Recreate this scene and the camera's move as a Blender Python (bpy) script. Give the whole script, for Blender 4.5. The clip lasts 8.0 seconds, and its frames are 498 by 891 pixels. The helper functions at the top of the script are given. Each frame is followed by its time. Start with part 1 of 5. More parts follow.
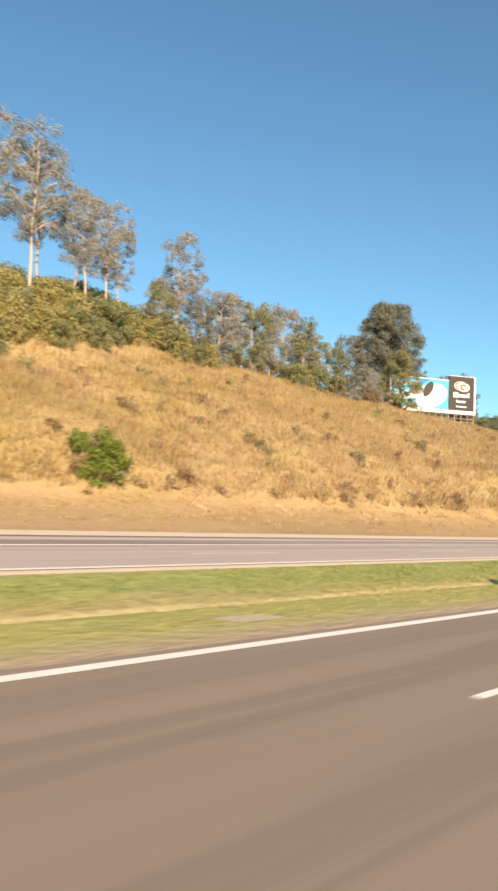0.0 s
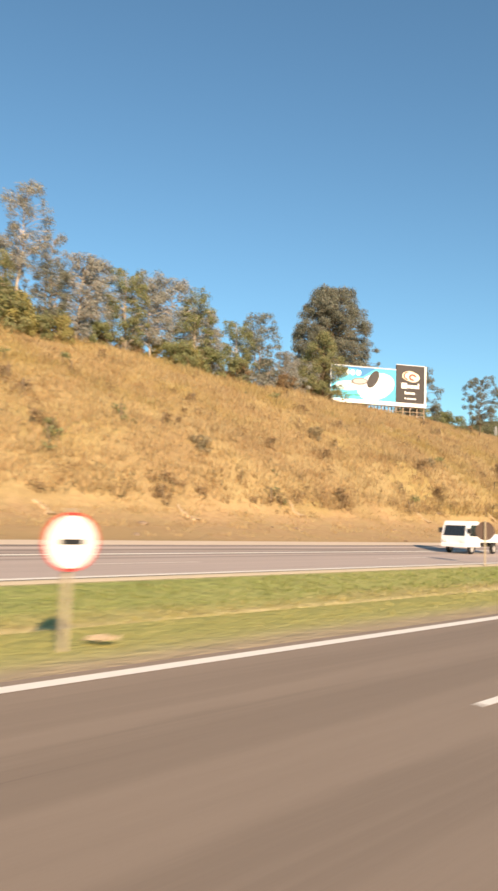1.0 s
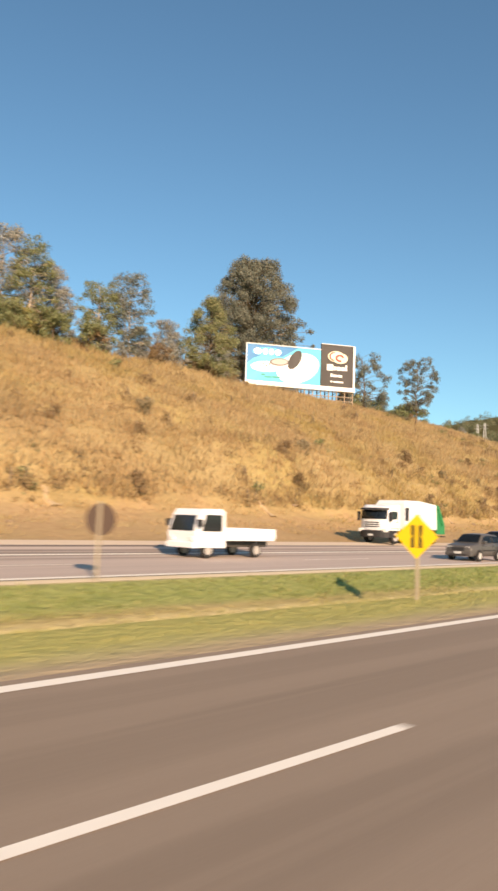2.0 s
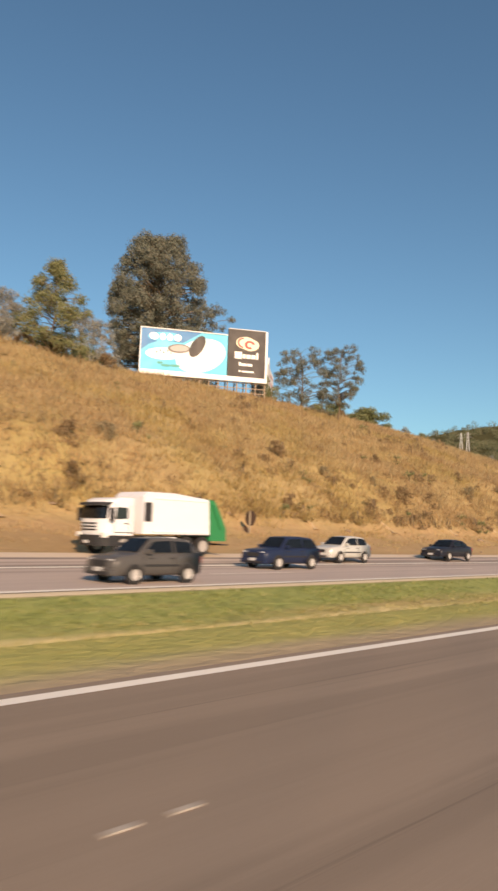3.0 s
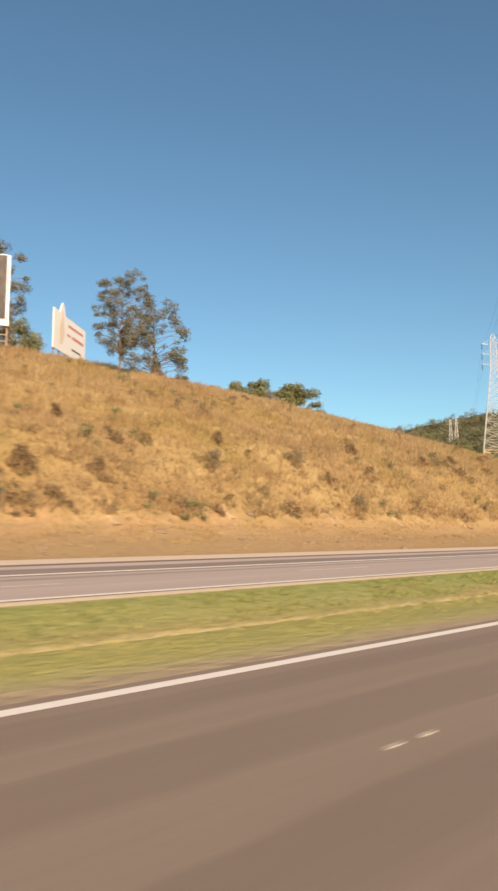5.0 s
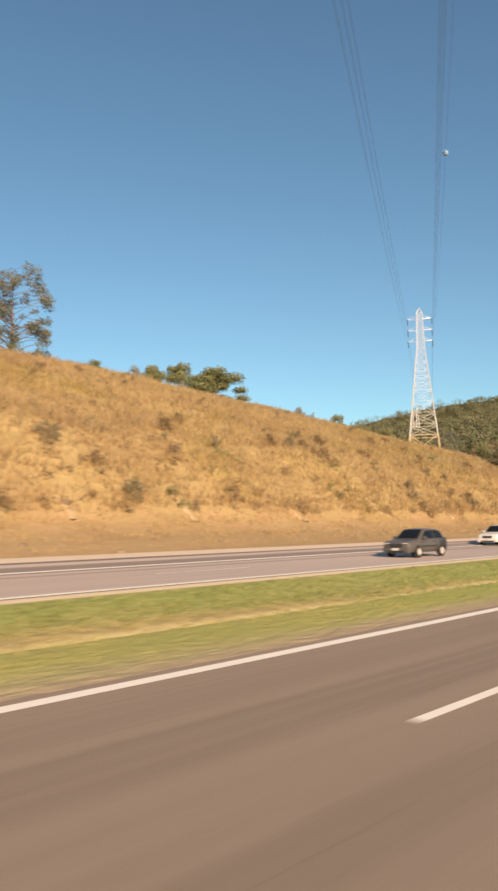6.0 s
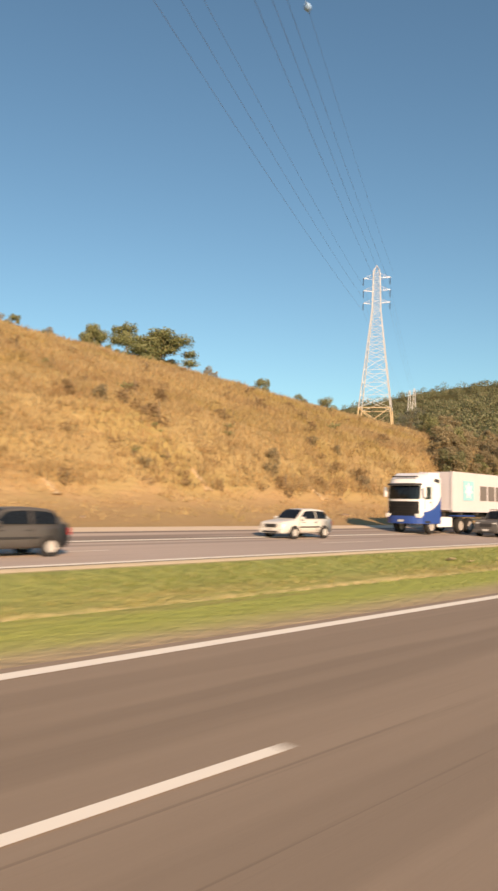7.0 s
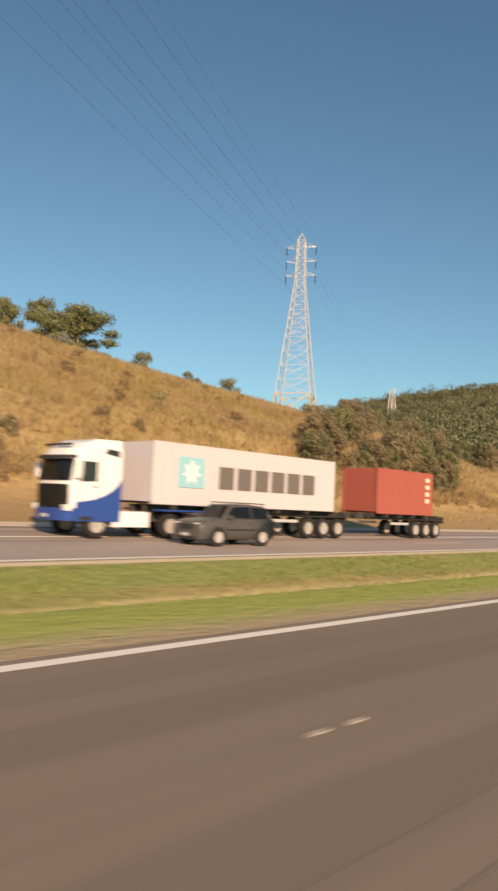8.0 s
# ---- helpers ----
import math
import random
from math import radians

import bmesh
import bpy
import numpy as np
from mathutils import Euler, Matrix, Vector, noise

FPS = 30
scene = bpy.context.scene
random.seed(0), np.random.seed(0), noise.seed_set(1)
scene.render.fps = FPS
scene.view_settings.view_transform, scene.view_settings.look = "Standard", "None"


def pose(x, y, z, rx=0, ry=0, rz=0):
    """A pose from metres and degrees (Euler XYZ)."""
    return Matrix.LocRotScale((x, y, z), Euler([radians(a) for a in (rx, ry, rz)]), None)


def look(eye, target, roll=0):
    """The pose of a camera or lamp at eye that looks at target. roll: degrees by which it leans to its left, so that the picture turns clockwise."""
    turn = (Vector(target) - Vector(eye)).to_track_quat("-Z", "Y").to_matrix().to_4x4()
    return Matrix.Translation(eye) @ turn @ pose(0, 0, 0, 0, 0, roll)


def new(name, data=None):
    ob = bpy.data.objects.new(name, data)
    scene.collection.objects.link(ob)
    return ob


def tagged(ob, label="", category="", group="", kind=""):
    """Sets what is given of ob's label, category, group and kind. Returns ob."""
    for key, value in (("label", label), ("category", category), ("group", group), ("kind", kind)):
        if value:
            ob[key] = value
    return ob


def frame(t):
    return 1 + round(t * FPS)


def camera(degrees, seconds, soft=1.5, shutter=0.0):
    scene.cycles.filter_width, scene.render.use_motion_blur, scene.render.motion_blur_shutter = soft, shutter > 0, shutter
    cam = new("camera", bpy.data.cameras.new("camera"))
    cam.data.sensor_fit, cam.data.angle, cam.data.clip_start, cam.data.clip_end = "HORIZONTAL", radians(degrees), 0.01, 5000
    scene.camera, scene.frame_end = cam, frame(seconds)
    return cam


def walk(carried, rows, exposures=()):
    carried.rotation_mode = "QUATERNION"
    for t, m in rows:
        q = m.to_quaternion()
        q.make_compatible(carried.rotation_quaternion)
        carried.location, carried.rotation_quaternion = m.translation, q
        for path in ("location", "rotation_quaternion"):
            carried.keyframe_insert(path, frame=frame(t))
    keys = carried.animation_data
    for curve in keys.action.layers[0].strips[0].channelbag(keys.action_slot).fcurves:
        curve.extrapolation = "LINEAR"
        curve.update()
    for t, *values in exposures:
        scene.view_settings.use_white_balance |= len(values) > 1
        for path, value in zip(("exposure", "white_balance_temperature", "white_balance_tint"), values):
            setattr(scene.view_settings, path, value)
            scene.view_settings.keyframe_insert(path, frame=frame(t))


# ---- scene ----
# ---- camera: looks out to the left of a vehicle that drives along +x ----
cam = camera(37.24, 8.0, soft=2.7, shutter=0.35)
EYE = 1.97
ROWS = [  # seconds, metres along the road, yaw from the road, pitch, roll
    (0.0, 0.00, 44.58, 5.10, 2.66),
    (0.5, 10.41, 44.61, 5.42, 2.07),
    (1.0, 20.94, 44.78, 5.69, 2.13),
    (1.2, 25.18, 44.14, 5.28, 2.24),
    (2.3, 48.82, 44.29, 6.28, 1.95),
    (2.5, 53.18, 44.43, 6.58, 1.58),
    (3.0, 64.15, 43.91, 6.66, 2.07),
    (3.5, 75.23, 44.37, 6.04, 1.71),
    (4.0, 86.42, 44.66, 6.50, 0.72),
    (4.5, 97.73, 45.58, 7.01, 0.43),
    (5.0, 109.15, 45.01, 6.61, 0.12),
    (5.2, 113.75, 45.05, 6.54, 0.56),
    (6.3, 139.36, 42.69, 6.04, -0.86),
    (6.5, 144.07, 43.10, 5.70, 0.53),
    (7.0, 155.94, 44.05, 4.55, 1.34),
    (7.5, 167.91, 44.16, 5.00, 1.76),
    (8.0, 180.00, 43.71, 4.53, 2.76),
]


def eye_row(along, yaw, pitch, roll):
    a, p = radians(yaw), radians(pitch)
    eye = Vector((along, 0, EYE))
    return look(eye, eye + Vector((math.cos(a) * math.cos(p), math.sin(a) * math.cos(p), math.sin(p))), roll)


walk(cam, [(t, eye_row(*r)) for t, *r in ROWS], exposures=[(0.0, 0.70, 7260, 17), (1.0, 0.64, 7460, 19), (2.5, 0.37, 7610, 22), (3.0, 0.14, 7710, 24), (3.5, -0.11, 7810, 27), (4.0, 0.18, 7760, 24), (4.5, 0.27, 7760, 23), (5.0, 0.36, 7810, 22), (6.5, 0.41, 8210, 23), (7.0, 0.40, 8310, 23), (7.5, 0.42, 8310, 23), (8.0, 0.11, 8110, 22)])

# ---- world, sun ----
SUN_EL, SUN_ROT = radians(22), radians(209)
world = bpy.data.worlds.new("world")
scene.world = world
world.use_nodes = True
wn = world.node_tree.nodes
sky = wn.new("ShaderNodeTexSky")
sky.sky_type = "NISHITA"
sky.sun_disc = False
sky.sun_elevation, sky.sun_rotation = SUN_EL, SUN_ROT
sky.air_density, sky.dust_density, sky.ozone_density = 1.0, 0.5, 0.35
wn["Background"].inputs["Strength"].default_value = 0.110
clear = wn.new("ShaderNodeMix")  # clear dry-season air: less violet than the model's
clear.data_type, clear.blend_type = "RGBA", "MULTIPLY"
clear.inputs[0].default_value = 1.0
clear.inputs[7].default_value = (0.47, 0.87, 1.04, 1)
world.node_tree.links.new(sky.outputs[0], clear.inputs[6])
world.node_tree.links.new(clear.outputs[2], wn["Background"].inputs["Color"])

sun_data = bpy.data.lights.new("sun", "SUN")
sun_data.energy, sun_data.angle, sun_data.color = 5.0, radians(0.53), (1.0, 0.79, 0.57)
sun = new("sun", sun_data)
sun.matrix_world = look((-40, -70, 60), (-40 + 0.450, -70 + 0.800, 60 - 0.371))

# ---- materials ----
def material(name, rough=0.8, metal=0.0):
    m = bpy.data.materials.new(name)
    m.use_nodes = True
    b = m.node_tree.nodes["Principled BSDF"]
    b.inputs["Roughness"].default_value, b.inputs["Metallic"].default_value = rough, metal
    b.inputs["Specular IOR Level"].default_value = 0.3
    return m, m.node_tree.nodes, m.node_tree.links, b


def noise_tex(n, l, scale, coords, detail=4.0, stretch=(1, 1, 1), rough=0.6):
    mp = n.new("ShaderNodeMapping")
    mp.inputs["Scale"].default_value = stretch
    l.new(coords, mp.inputs["Vector"])
    t = n.new("ShaderNodeTexNoise")
    t.inputs["Scale"].default_value, t.inputs["Detail"].default_value, t.inputs["Roughness"].default_value = scale, detail, rough
    l.new(mp.outputs[0], t.inputs["Vector"])
    return t.outputs["Fac"]


def span(n, l, value, a, b, lo=0.0, hi=1.0):
    r = n.new("ShaderNodeMapRange")
    r.interpolation_type = "SMOOTHSTEP"
    for i, v in zip((1, 2, 3, 4), (a, b, lo, hi)):
        r.inputs[i].default_value = v
    l.new(value, r.inputs[0])
    return r.outputs[0]


def blend(n, l, fac, a, b, mode="MIX"):
    m = n.new("ShaderNodeMix")
    m.data_type, m.blend_type = "RGBA", mode
    for sock, v in ((m.inputs[0], fac), (m.inputs[6], a), (m.inputs[7], b)):
        if isinstance(v, (int, float)):
            sock.default_value = v
        elif isinstance(v, tuple):
            sock.default_value = (*v, 1)
        else:
            l.new(v, sock)
    return m.outputs[2]


def calc(n, l, op, a, b=0.0):
    m = n.new("ShaderNodeMath")
    m.operation = op
    for sock, v in ((m.inputs[0], a), (m.inputs[1], b)):
        if isinstance(v, (int, float)):
            sock.default_value = v
        else:
            l.new(v, sock)
    return m.outputs[0]


def relief(n, l, bsdf, height, strength, distance):
    b = n.new("ShaderNodeBump")
    b.inputs["Strength"].default_value, b.inputs["Distance"].default_value = strength, distance
    l.new(height, b.inputs["Height"])
    l.new(b.outputs[0], bsdf.inputs["Normal"])


def plain(name, col, rough=0.5, metal=0.0, vary=0.12, scale=6.0, bump=0.0, spec=0.4):
    """Paint, plastic or metal of one colour with soft dirt and grain."""
    m, n, l, b = material(name, rough, metal)
    co = n.new("ShaderNodeTexCoord").outputs["Object"]
    g = noise_tex(n, l, scale, co, 5)
    g2 = noise_tex(n, l, scale * 9, co, 3)
    mixed = blend(n, l, calc(n, l, "MULTIPLY", calc(n, l, "ADD", g, g2), 0.5), tuple(c * (1 - vary) for c in col), tuple(min(1, c * (1 + vary)) for c in col))
    l.new(mixed, b.inputs["Base Color"])
    l.new(span(n, l, g, 0.2, 0.8, rough * 0.85, min(1, rough * 1.2)), b.inputs["Roughness"])
    b.inputs["Specular IOR Level"].default_value = spec
    if bump:
        relief(n, l, b, g2, bump, 0.02)
    return m


def foliage(name, dark, light, dry=None):
    """Leaves: each leaf or clump has its own tone."""
    m, n, l, b = material(name, 0.62)
    geo = n.new("ShaderNodeNewGeometry")
    info = n.new("ShaderNodeObjectInfo")
    isl = geo.outputs["Random Per Island"]
    big = noise_tex(n, l, 0.55, geo.outputs["Position"], 3)
    tone = calc(n, l, "ADD", calc(n, l, "MULTIPLY", isl, 0.35), calc(n, l, "MULTIPLY", big, 0.65))
    col = blend(n, l, span(n, l, tone, 0.15, 0.85), dark, light)
    if dry:
        col = blend(n, l, span(n, l, calc(n, l, "ADD", isl, calc(n, l, "MULTIPLY", info.outputs["Random"], 0.35)), 0.8, 1.15), col, dry)
    l.new(col, b.inputs["Base Color"])
    b.inputs["Specular IOR Level"].default_value = 0.25
    tr = n.new("ShaderNodeBsdfTranslucent")
    l.new(col, tr.inputs["Color"])
    mx = n.new("ShaderNodeMixShader")
    mx.inputs[0].default_value = 0.27
    l.new(b.outputs[0], mx.inputs[1])
    l.new(tr.outputs[0], mx.inputs[2])
    l.new(mx.outputs[0], n["Material Output"].inputs["Surface"])
    return m


def asphalt(name, base, crack=0.5, bands=(), wander=1.6):
    m, n, l, b = material(name, 0.85)
    pos = n.new("ShaderNodeNewGeometry").outputs["Position"]
    sep = n.new("ShaderNodeSeparateXYZ")
    l.new(pos, sep.inputs[0])
    grain = noise_tex(n, l, 60, pos, 3)
    streak = noise_tex(n, l, 1.0, pos, 4, (0.02, 1.6, 1))
    stain = noise_tex(n, l, 1.0, pos, 5, (0.06, 0.5, 1))
    tone = calc(n, l, "ADD", calc(n, l, "MULTIPLY", streak, 0.5), calc(n, l, "MULTIPLY", stain, 0.5))
    col = blend(n, l, span(n, l, tone, 0.3, 0.7), tuple(c * 0.91 for c in base), tuple(c * 1.08 for c in base))
    col = blend(n, l, span(n, l, grain, 0.3, 0.7, 0.0, 0.35), col, tuple(c * 0.6 for c in base))
    # tar runs along the wheel tracks and the seams
    seam = noise_tex(n, l, 1.0, pos, 6, (0.035, 5.0, 1), 0.7)
    col = blend(n, l, span(n, l, seam, 0.60, 0.72, 0.0, crack), col, tuple(c * 0.42 for c in base))
    # broken dark bands, old tar among them: offset from the road's start, half width, strength
    wav = calc(n, l, "MULTIPLY", calc(n, l, "SUBTRACT", stain, 0.5), wander)
    for at, half, much in bands:
        off = calc(n, l, "ABSOLUTE", calc(n, l, "SUBTRACT", calc(n, l, "ADD", sep.outputs[1], wav), at))
        gap = span(n, l, streak, 0.36, 0.52)
        col = blend(n, l, calc(n, l, "MULTIPLY", span(n, l, off, half, half * 1.7, much, 0.0), gap), col, tuple(c * 0.33 for c in base))
    # darker colour further along, beginning at an uneven edge
    col = blend(n, l, span(n, l, calc(n, l, "ADD", sep.outputs[0], calc(n, l, "MULTIPLY", stain, 16.0)), 176, 196, 0.0, 0.30), col, tuple(c * 0.42 for c in base))
    l.new(col, b.inputs["Base Color"])
    b.inputs["Specular IOR Level"].default_value = 0.2
    relief(n, l, b, grain, 0.25, 0.01)
    return m


def ground_material():
    """Median grass, soil verge, dry hillside and the wooded land behind, by distance from the road."""
    m, n, l, b = material("ground", 0.95)
    pos = n.new("ShaderNodeNewGeometry").outputs["Position"]
    sep = n.new("ShaderNodeSeparateXYZ")
    l.new(pos, sep.inputs[0])
    wob = noise_tex(n, l, 0.35, pos, 5)
    fine = noise_tex(n, l, 2.2, pos, 6)
    tuft = noise_tex(n, l, 7.0, pos, 5)
    wide = noise_tex(n, l, 0.05, pos, 4)
    y = calc(n, l, "ADD", sep.outputs[1], calc(n, l, "MULTIPLY", calc(n, l, "SUBTRACT", wob, 0.5), 2.6))
    # median
    ym = calc(n, l, "ADD", sep.outputs[1], calc(n, l, "MULTIPLY", calc(n, l, "SUBTRACT", noise_tex(n, l, 1.0, pos, 4, (0.12, 0.5, 1)), 0.5), 1.3))
    bed = noise_tex(n, l, 1.0, pos, 5, (0.07, 0.55, 1))
    lush = noise_tex(n, l, 1.0, pos, 3, (0.03, 0.22, 1))
    green = blend(n, l, span(n, l, fine, 0.25, 0.75), (0.205, 0.242, 0.08), (0.295, 0.318, 0.115))
    green = blend(n, l, span(n, l, lush, 0.42, 0.66, 0.0, 0.45), green, (0.40, 0.37, 0.16))
    straw = blend(n, l, span(n, l, fine, 0.3, 0.7), (0.46, 0.385, 0.19), (0.60, 0.51, 0.27))
    tan = blend(n, l, span(n, l, fine, 0.25, 0.75), (0.30, 0.235, 0.11), (0.44, 0.345, 0.17))
    green = blend(n, l, span(n, l, ym, 12.4, 13.2, 0.75, 0.0), green, blend(n, l, span(n, l, sep.outputs[0], 135, 175), (0.50, 0.465, 0.155), (0.45, 0.50, 0.125)))
    bedding = calc(n, l, "MULTIPLY", span(n, l, ym, 12.7, 13.3), span(n, l, ym, 14.6, 15.5, 1.0, 0.0))
    med = blend(n, l, calc(n, l, "MULTIPLY", bedding, span(n, l, bed, 0.38, 0.62, 0.15, 0.85)), green, tan)
    lip = calc(n, l, "MULTIPLY", span(n, l, ym, 13.7, 14.0), span(n, l, ym, 14.25, 14.6, 1.0, 0.0))
    med = blend(n, l, calc(n, l, "MULTIPLY", lip, span(n, l, lush, 0.34, 0.48, 0.6, 1.0)), med, straw)
    med = blend(n, l, span(n, l, bed, 0.56, 0.72, 0.0, 0.5), med, tan)
    med = blend(n, l, span(n, l, ym, 9.1, 10.4, 0.5, 0.0), med, straw)
    dirt = blend(n, l, fine, (0.44, 0.335, 0.215), (0.56, 0.44, 0.29))
    med = blend(n, l, span(n, l, sep.outputs[1], 16.55, 16.85, 0.0, 0.9), med, dirt)
    med = blend(n, l, span(n, l, ym, 8.4, 9.6, 0.95, 0.0), med, dirt)
    # verge of bare soil, then the dry hillside
    soil = blend(n, l, span(n, l, fine, 0.2, 0.8), (0.42, 0.275, 0.142), (0.525, 0.365, 0.198))
    soil = blend(n, l, span(n, l, wob, 0.42, 0.70, 0.0, 0.65), soil, (0.45, 0.33, 0.165))
    soil = blend(n, l, span(n, l, wide, 0.45, 0.65, 0.0, 0.6), soil, (0.385, 0.268, 0.137))
    hay = blend(n, l, span(n, l, fine, 0.2, 0.8), (0.385, 0.287, 0.14), (0.465, 0.35, 0.177))
    brown = noise_tex(n, l, 0.11, pos, 4)
    hay = blend(n, l, span(n, l, brown, 0.44, 0.64, 0.0, 0.8), hay, (0.315, 0.215, 0.11))
    olive = noise_tex(n, l, 0.07, pos, 4)
    hay = blend(n, l, span(n, l, olive, 0.46, 0.64, 0.0, 0.6), hay, (0.40, 0.31, 0.12))
    hay = blend(n, l, span(n, l, wob, 0.52, 0.72, 0.0, 0.45), hay, (0.29, 0.195, 0.095))
    hay = blend(n, l, span(n, l, tuft, 0.58, 0.80, 0.0, 0.35), hay, (0.27, 0.175, 0.08))
    hill = blend(n, l, span(n, l, calc(n, l, "ADD", sep.outputs[2], calc(n, l, "MULTIPLY", calc(n, l, "SUBTRACT", wob, 0.5), 4.0)), 1.9, 3.9), soil, hay)
    col = blend(n, l, span(n, l, y, 21, 28), med, hill)
    wood = blend(n, l, fine, (0.05, 0.055, 0.02), (0.12, 0.10, 0.04))
    col = blend(n, l, span(n, l, sep.outputs[0], 330, 380), col, wood)
    col = blend(n, l, span(n, l, y, 115, 160), col, wood)
    l.new(col, b.inputs["Base Color"])
    b.inputs["Specular IOR Level"].default_value = 0.1
    relief(n, l, b, calc(n, l, "ADD", fine, calc(n, l, "MULTIPLY", tuft, 0.5)), 0.6, 0.25)
    return m


def grass_material(name, tone):
    """Dry grass: golden, with wide brown and olive patches that follow the hillside."""
    m, n, l, b = material(name, 0.7)
    geo = n.new("ShaderNodeNewGeometry")
    pos = geo.outputs["Position"]
    shade = lambda *c: tuple(v * tone for v in c)
    col = blend(n, l, geo.outputs["Random Per Island"], shade(0.515, 0.39, 0.215), shade(0.615, 0.475, 0.27))
    col = blend(n, l, span(n, l, noise_tex(n, l, 0.085, pos, 3), 0.42, 0.62, 0.0, 0.55), col, shade(0.50, 0.35, 0.20))
    col = blend(n, l, span(n, l, noise_tex(n, l, 0.06, pos, 4), 0.48, 0.64, 0.0, 0.8), col, shade(0.49, 0.38, 0.16))
    col = blend(n, l, span(n, l, noise_tex(n, l, 0.42, pos, 4), 0.51, 0.63, 0.0, 0.62), col, shade(0.385, 0.26, 0.14))
    col = blend(n, l, span(n, l, noise_tex(n, l, 0.9, pos, 3), 0.50, 0.75, 0.0, 0.35), col, shade(0.63, 0.47, 0.28))
    l.new(col, b.inputs["Base Color"])
    b.inputs["Specular IOR Level"].default_value = 0.15
    tr = n.new("ShaderNodeBsdfTranslucent")
    l.new(col, tr.inputs["Color"])
    mx = n.new("ShaderNodeMixShader")
    mx.inputs[0].default_value = 0.5
    l.new(b.outputs[0], mx.inputs[1])
    l.new(tr.outputs[0], mx.inputs[2])
    l.new(mx.outputs[0], n["Material Output"].inputs["Surface"])
    return m


M_BALL = plain("faded_blue_shell", (0.22, 0.38, 0.60), 0.6)
M_GROUND = ground_material()
M_ROAD = asphalt("asphalt_warm", (0.335, 0.262, 0.199), 0.5, bands=((1.1, 0.45, 0.19), (2.9, 0.35, 0.22), (5.2, 0.4, 0.22), (6.7, 0.3, 0.16)))
# the band at 27.0 is a thin, full-strength dark line beside the shoulder
M_ROAD_FAR = asphalt("asphalt_worn", (0.55, 0.455, 0.395), 0.6, bands=((22.9, 0.25, 0.45), (25.0, 0.75, 0.75), (27.0, 0.18, 1.0)), wander=0.5)
M_LINE = plain("road_paint", (0.90, 0.85, 0.75), 0.7, vary=0.12, scale=3, spec=0.2)
M_STUD = plain("worn_marker", (0.50, 0.45, 0.39), 0.8, vary=0.2, scale=6)
M_GUTTER = plain("pale_gravel", (0.68, 0.56, 0.43), 0.95, vary=0.2, scale=2, bump=0.3, spec=0.1)
M_DIRT = plain("verge_dirt", (0.55, 0.46, 0.33), 0.95, vary=0.22, scale=2, bump=0.3, spec=0.1)
M_BARK_PALE = plain("pale_bark", (0.50, 0.42, 0.33), 0.9, vary=0.35, scale=1.5, bump=0.3, spec=0.1)
M_BARK = plain("brown_bark", (0.20, 0.15, 0.10), 0.95, vary=0.35, scale=2, bump=0.3, spec=0.1)
M_LEAF_EUC = foliage("eucalyptus_leaves", (0.13, 0.145, 0.11), (0.24, 0.25, 0.195), (0.26, 0.255, 0.20))
M_LEAF_GREY = foliage("grey_green_leaves", (0.22, 0.23, 0.20), (0.39, 0.395, 0.355), (0.42, 0.395, 0.345))
M_LEAF_OLIVE = foliage("olive_leaves", (0.155, 0.18, 0.08), (0.28, 0.30, 0.145), (0.33, 0.30, 0.16))
M_LEAF_GREEN = foliage("green_leaves", (0.08, 0.13, 0.02), (0.25, 0.30, 0.06))
M_LEAF_YELLOW = foliage("yellowing_leaves", (0.27, 0.25, 0.085), (0.43, 0.39, 0.15), (0.45, 0.38, 0.18))
M_LEAF_BROWN = foliage("dry_leaves", (0.21, 0.145, 0.08), (0.34, 0.24, 0.135))
# leaf greens lightened so that the colour carries the far ridge's haze
M_LEAF_WOOD = foliage("forest_leaves", (0.11, 0.13, 0.07), (0.235, 0.245, 0.13), (0.27, 0.245, 0.15))
M_LEAF_DUSTY = foliage("dusty_brown_leaves", (0.22, 0.185, 0.11), (0.35, 0.29, 0.18), (0.38, 0.31, 0.20))
M_STRAW = grass_material("dry_grass", 1.05)
M_STRAW_DARK = grass_material("brown_grass", 0.85)
M_STRAW_PALE = foliage("straw_grass", (0.54, 0.47, 0.25), (0.68, 0.60, 0.36))
M_BLADE = foliage("green_grass", (0.215, 0.255, 0.082), (0.305, 0.33, 0.118), (0.39, 0.365, 0.165))
M_BLADE_DRY = foliage("olive_grass", (0.32, 0.295, 0.11), (0.44, 0.395, 0.165), (0.50, 0.43, 0.21))

# ---- helpers for building ----
def part(name, bm, mat, parent=None, label="", smooth=False):
    """Links a bmesh as one mesh object under a thing or a part."""
    me = bpy.data.meshes.new(name)
    bm.normal_update()
    bm.to_mesh(me)
    bm.free()
    if smooth:
        me.shade_smooth()
    for one in (mat if isinstance(mat, (list, tuple)) else (mat,)):
        me.materials.append(one)
    ob = new(name, me)
    ob.parent = parent
    if label:
        tagged(ob, label)
    return ob


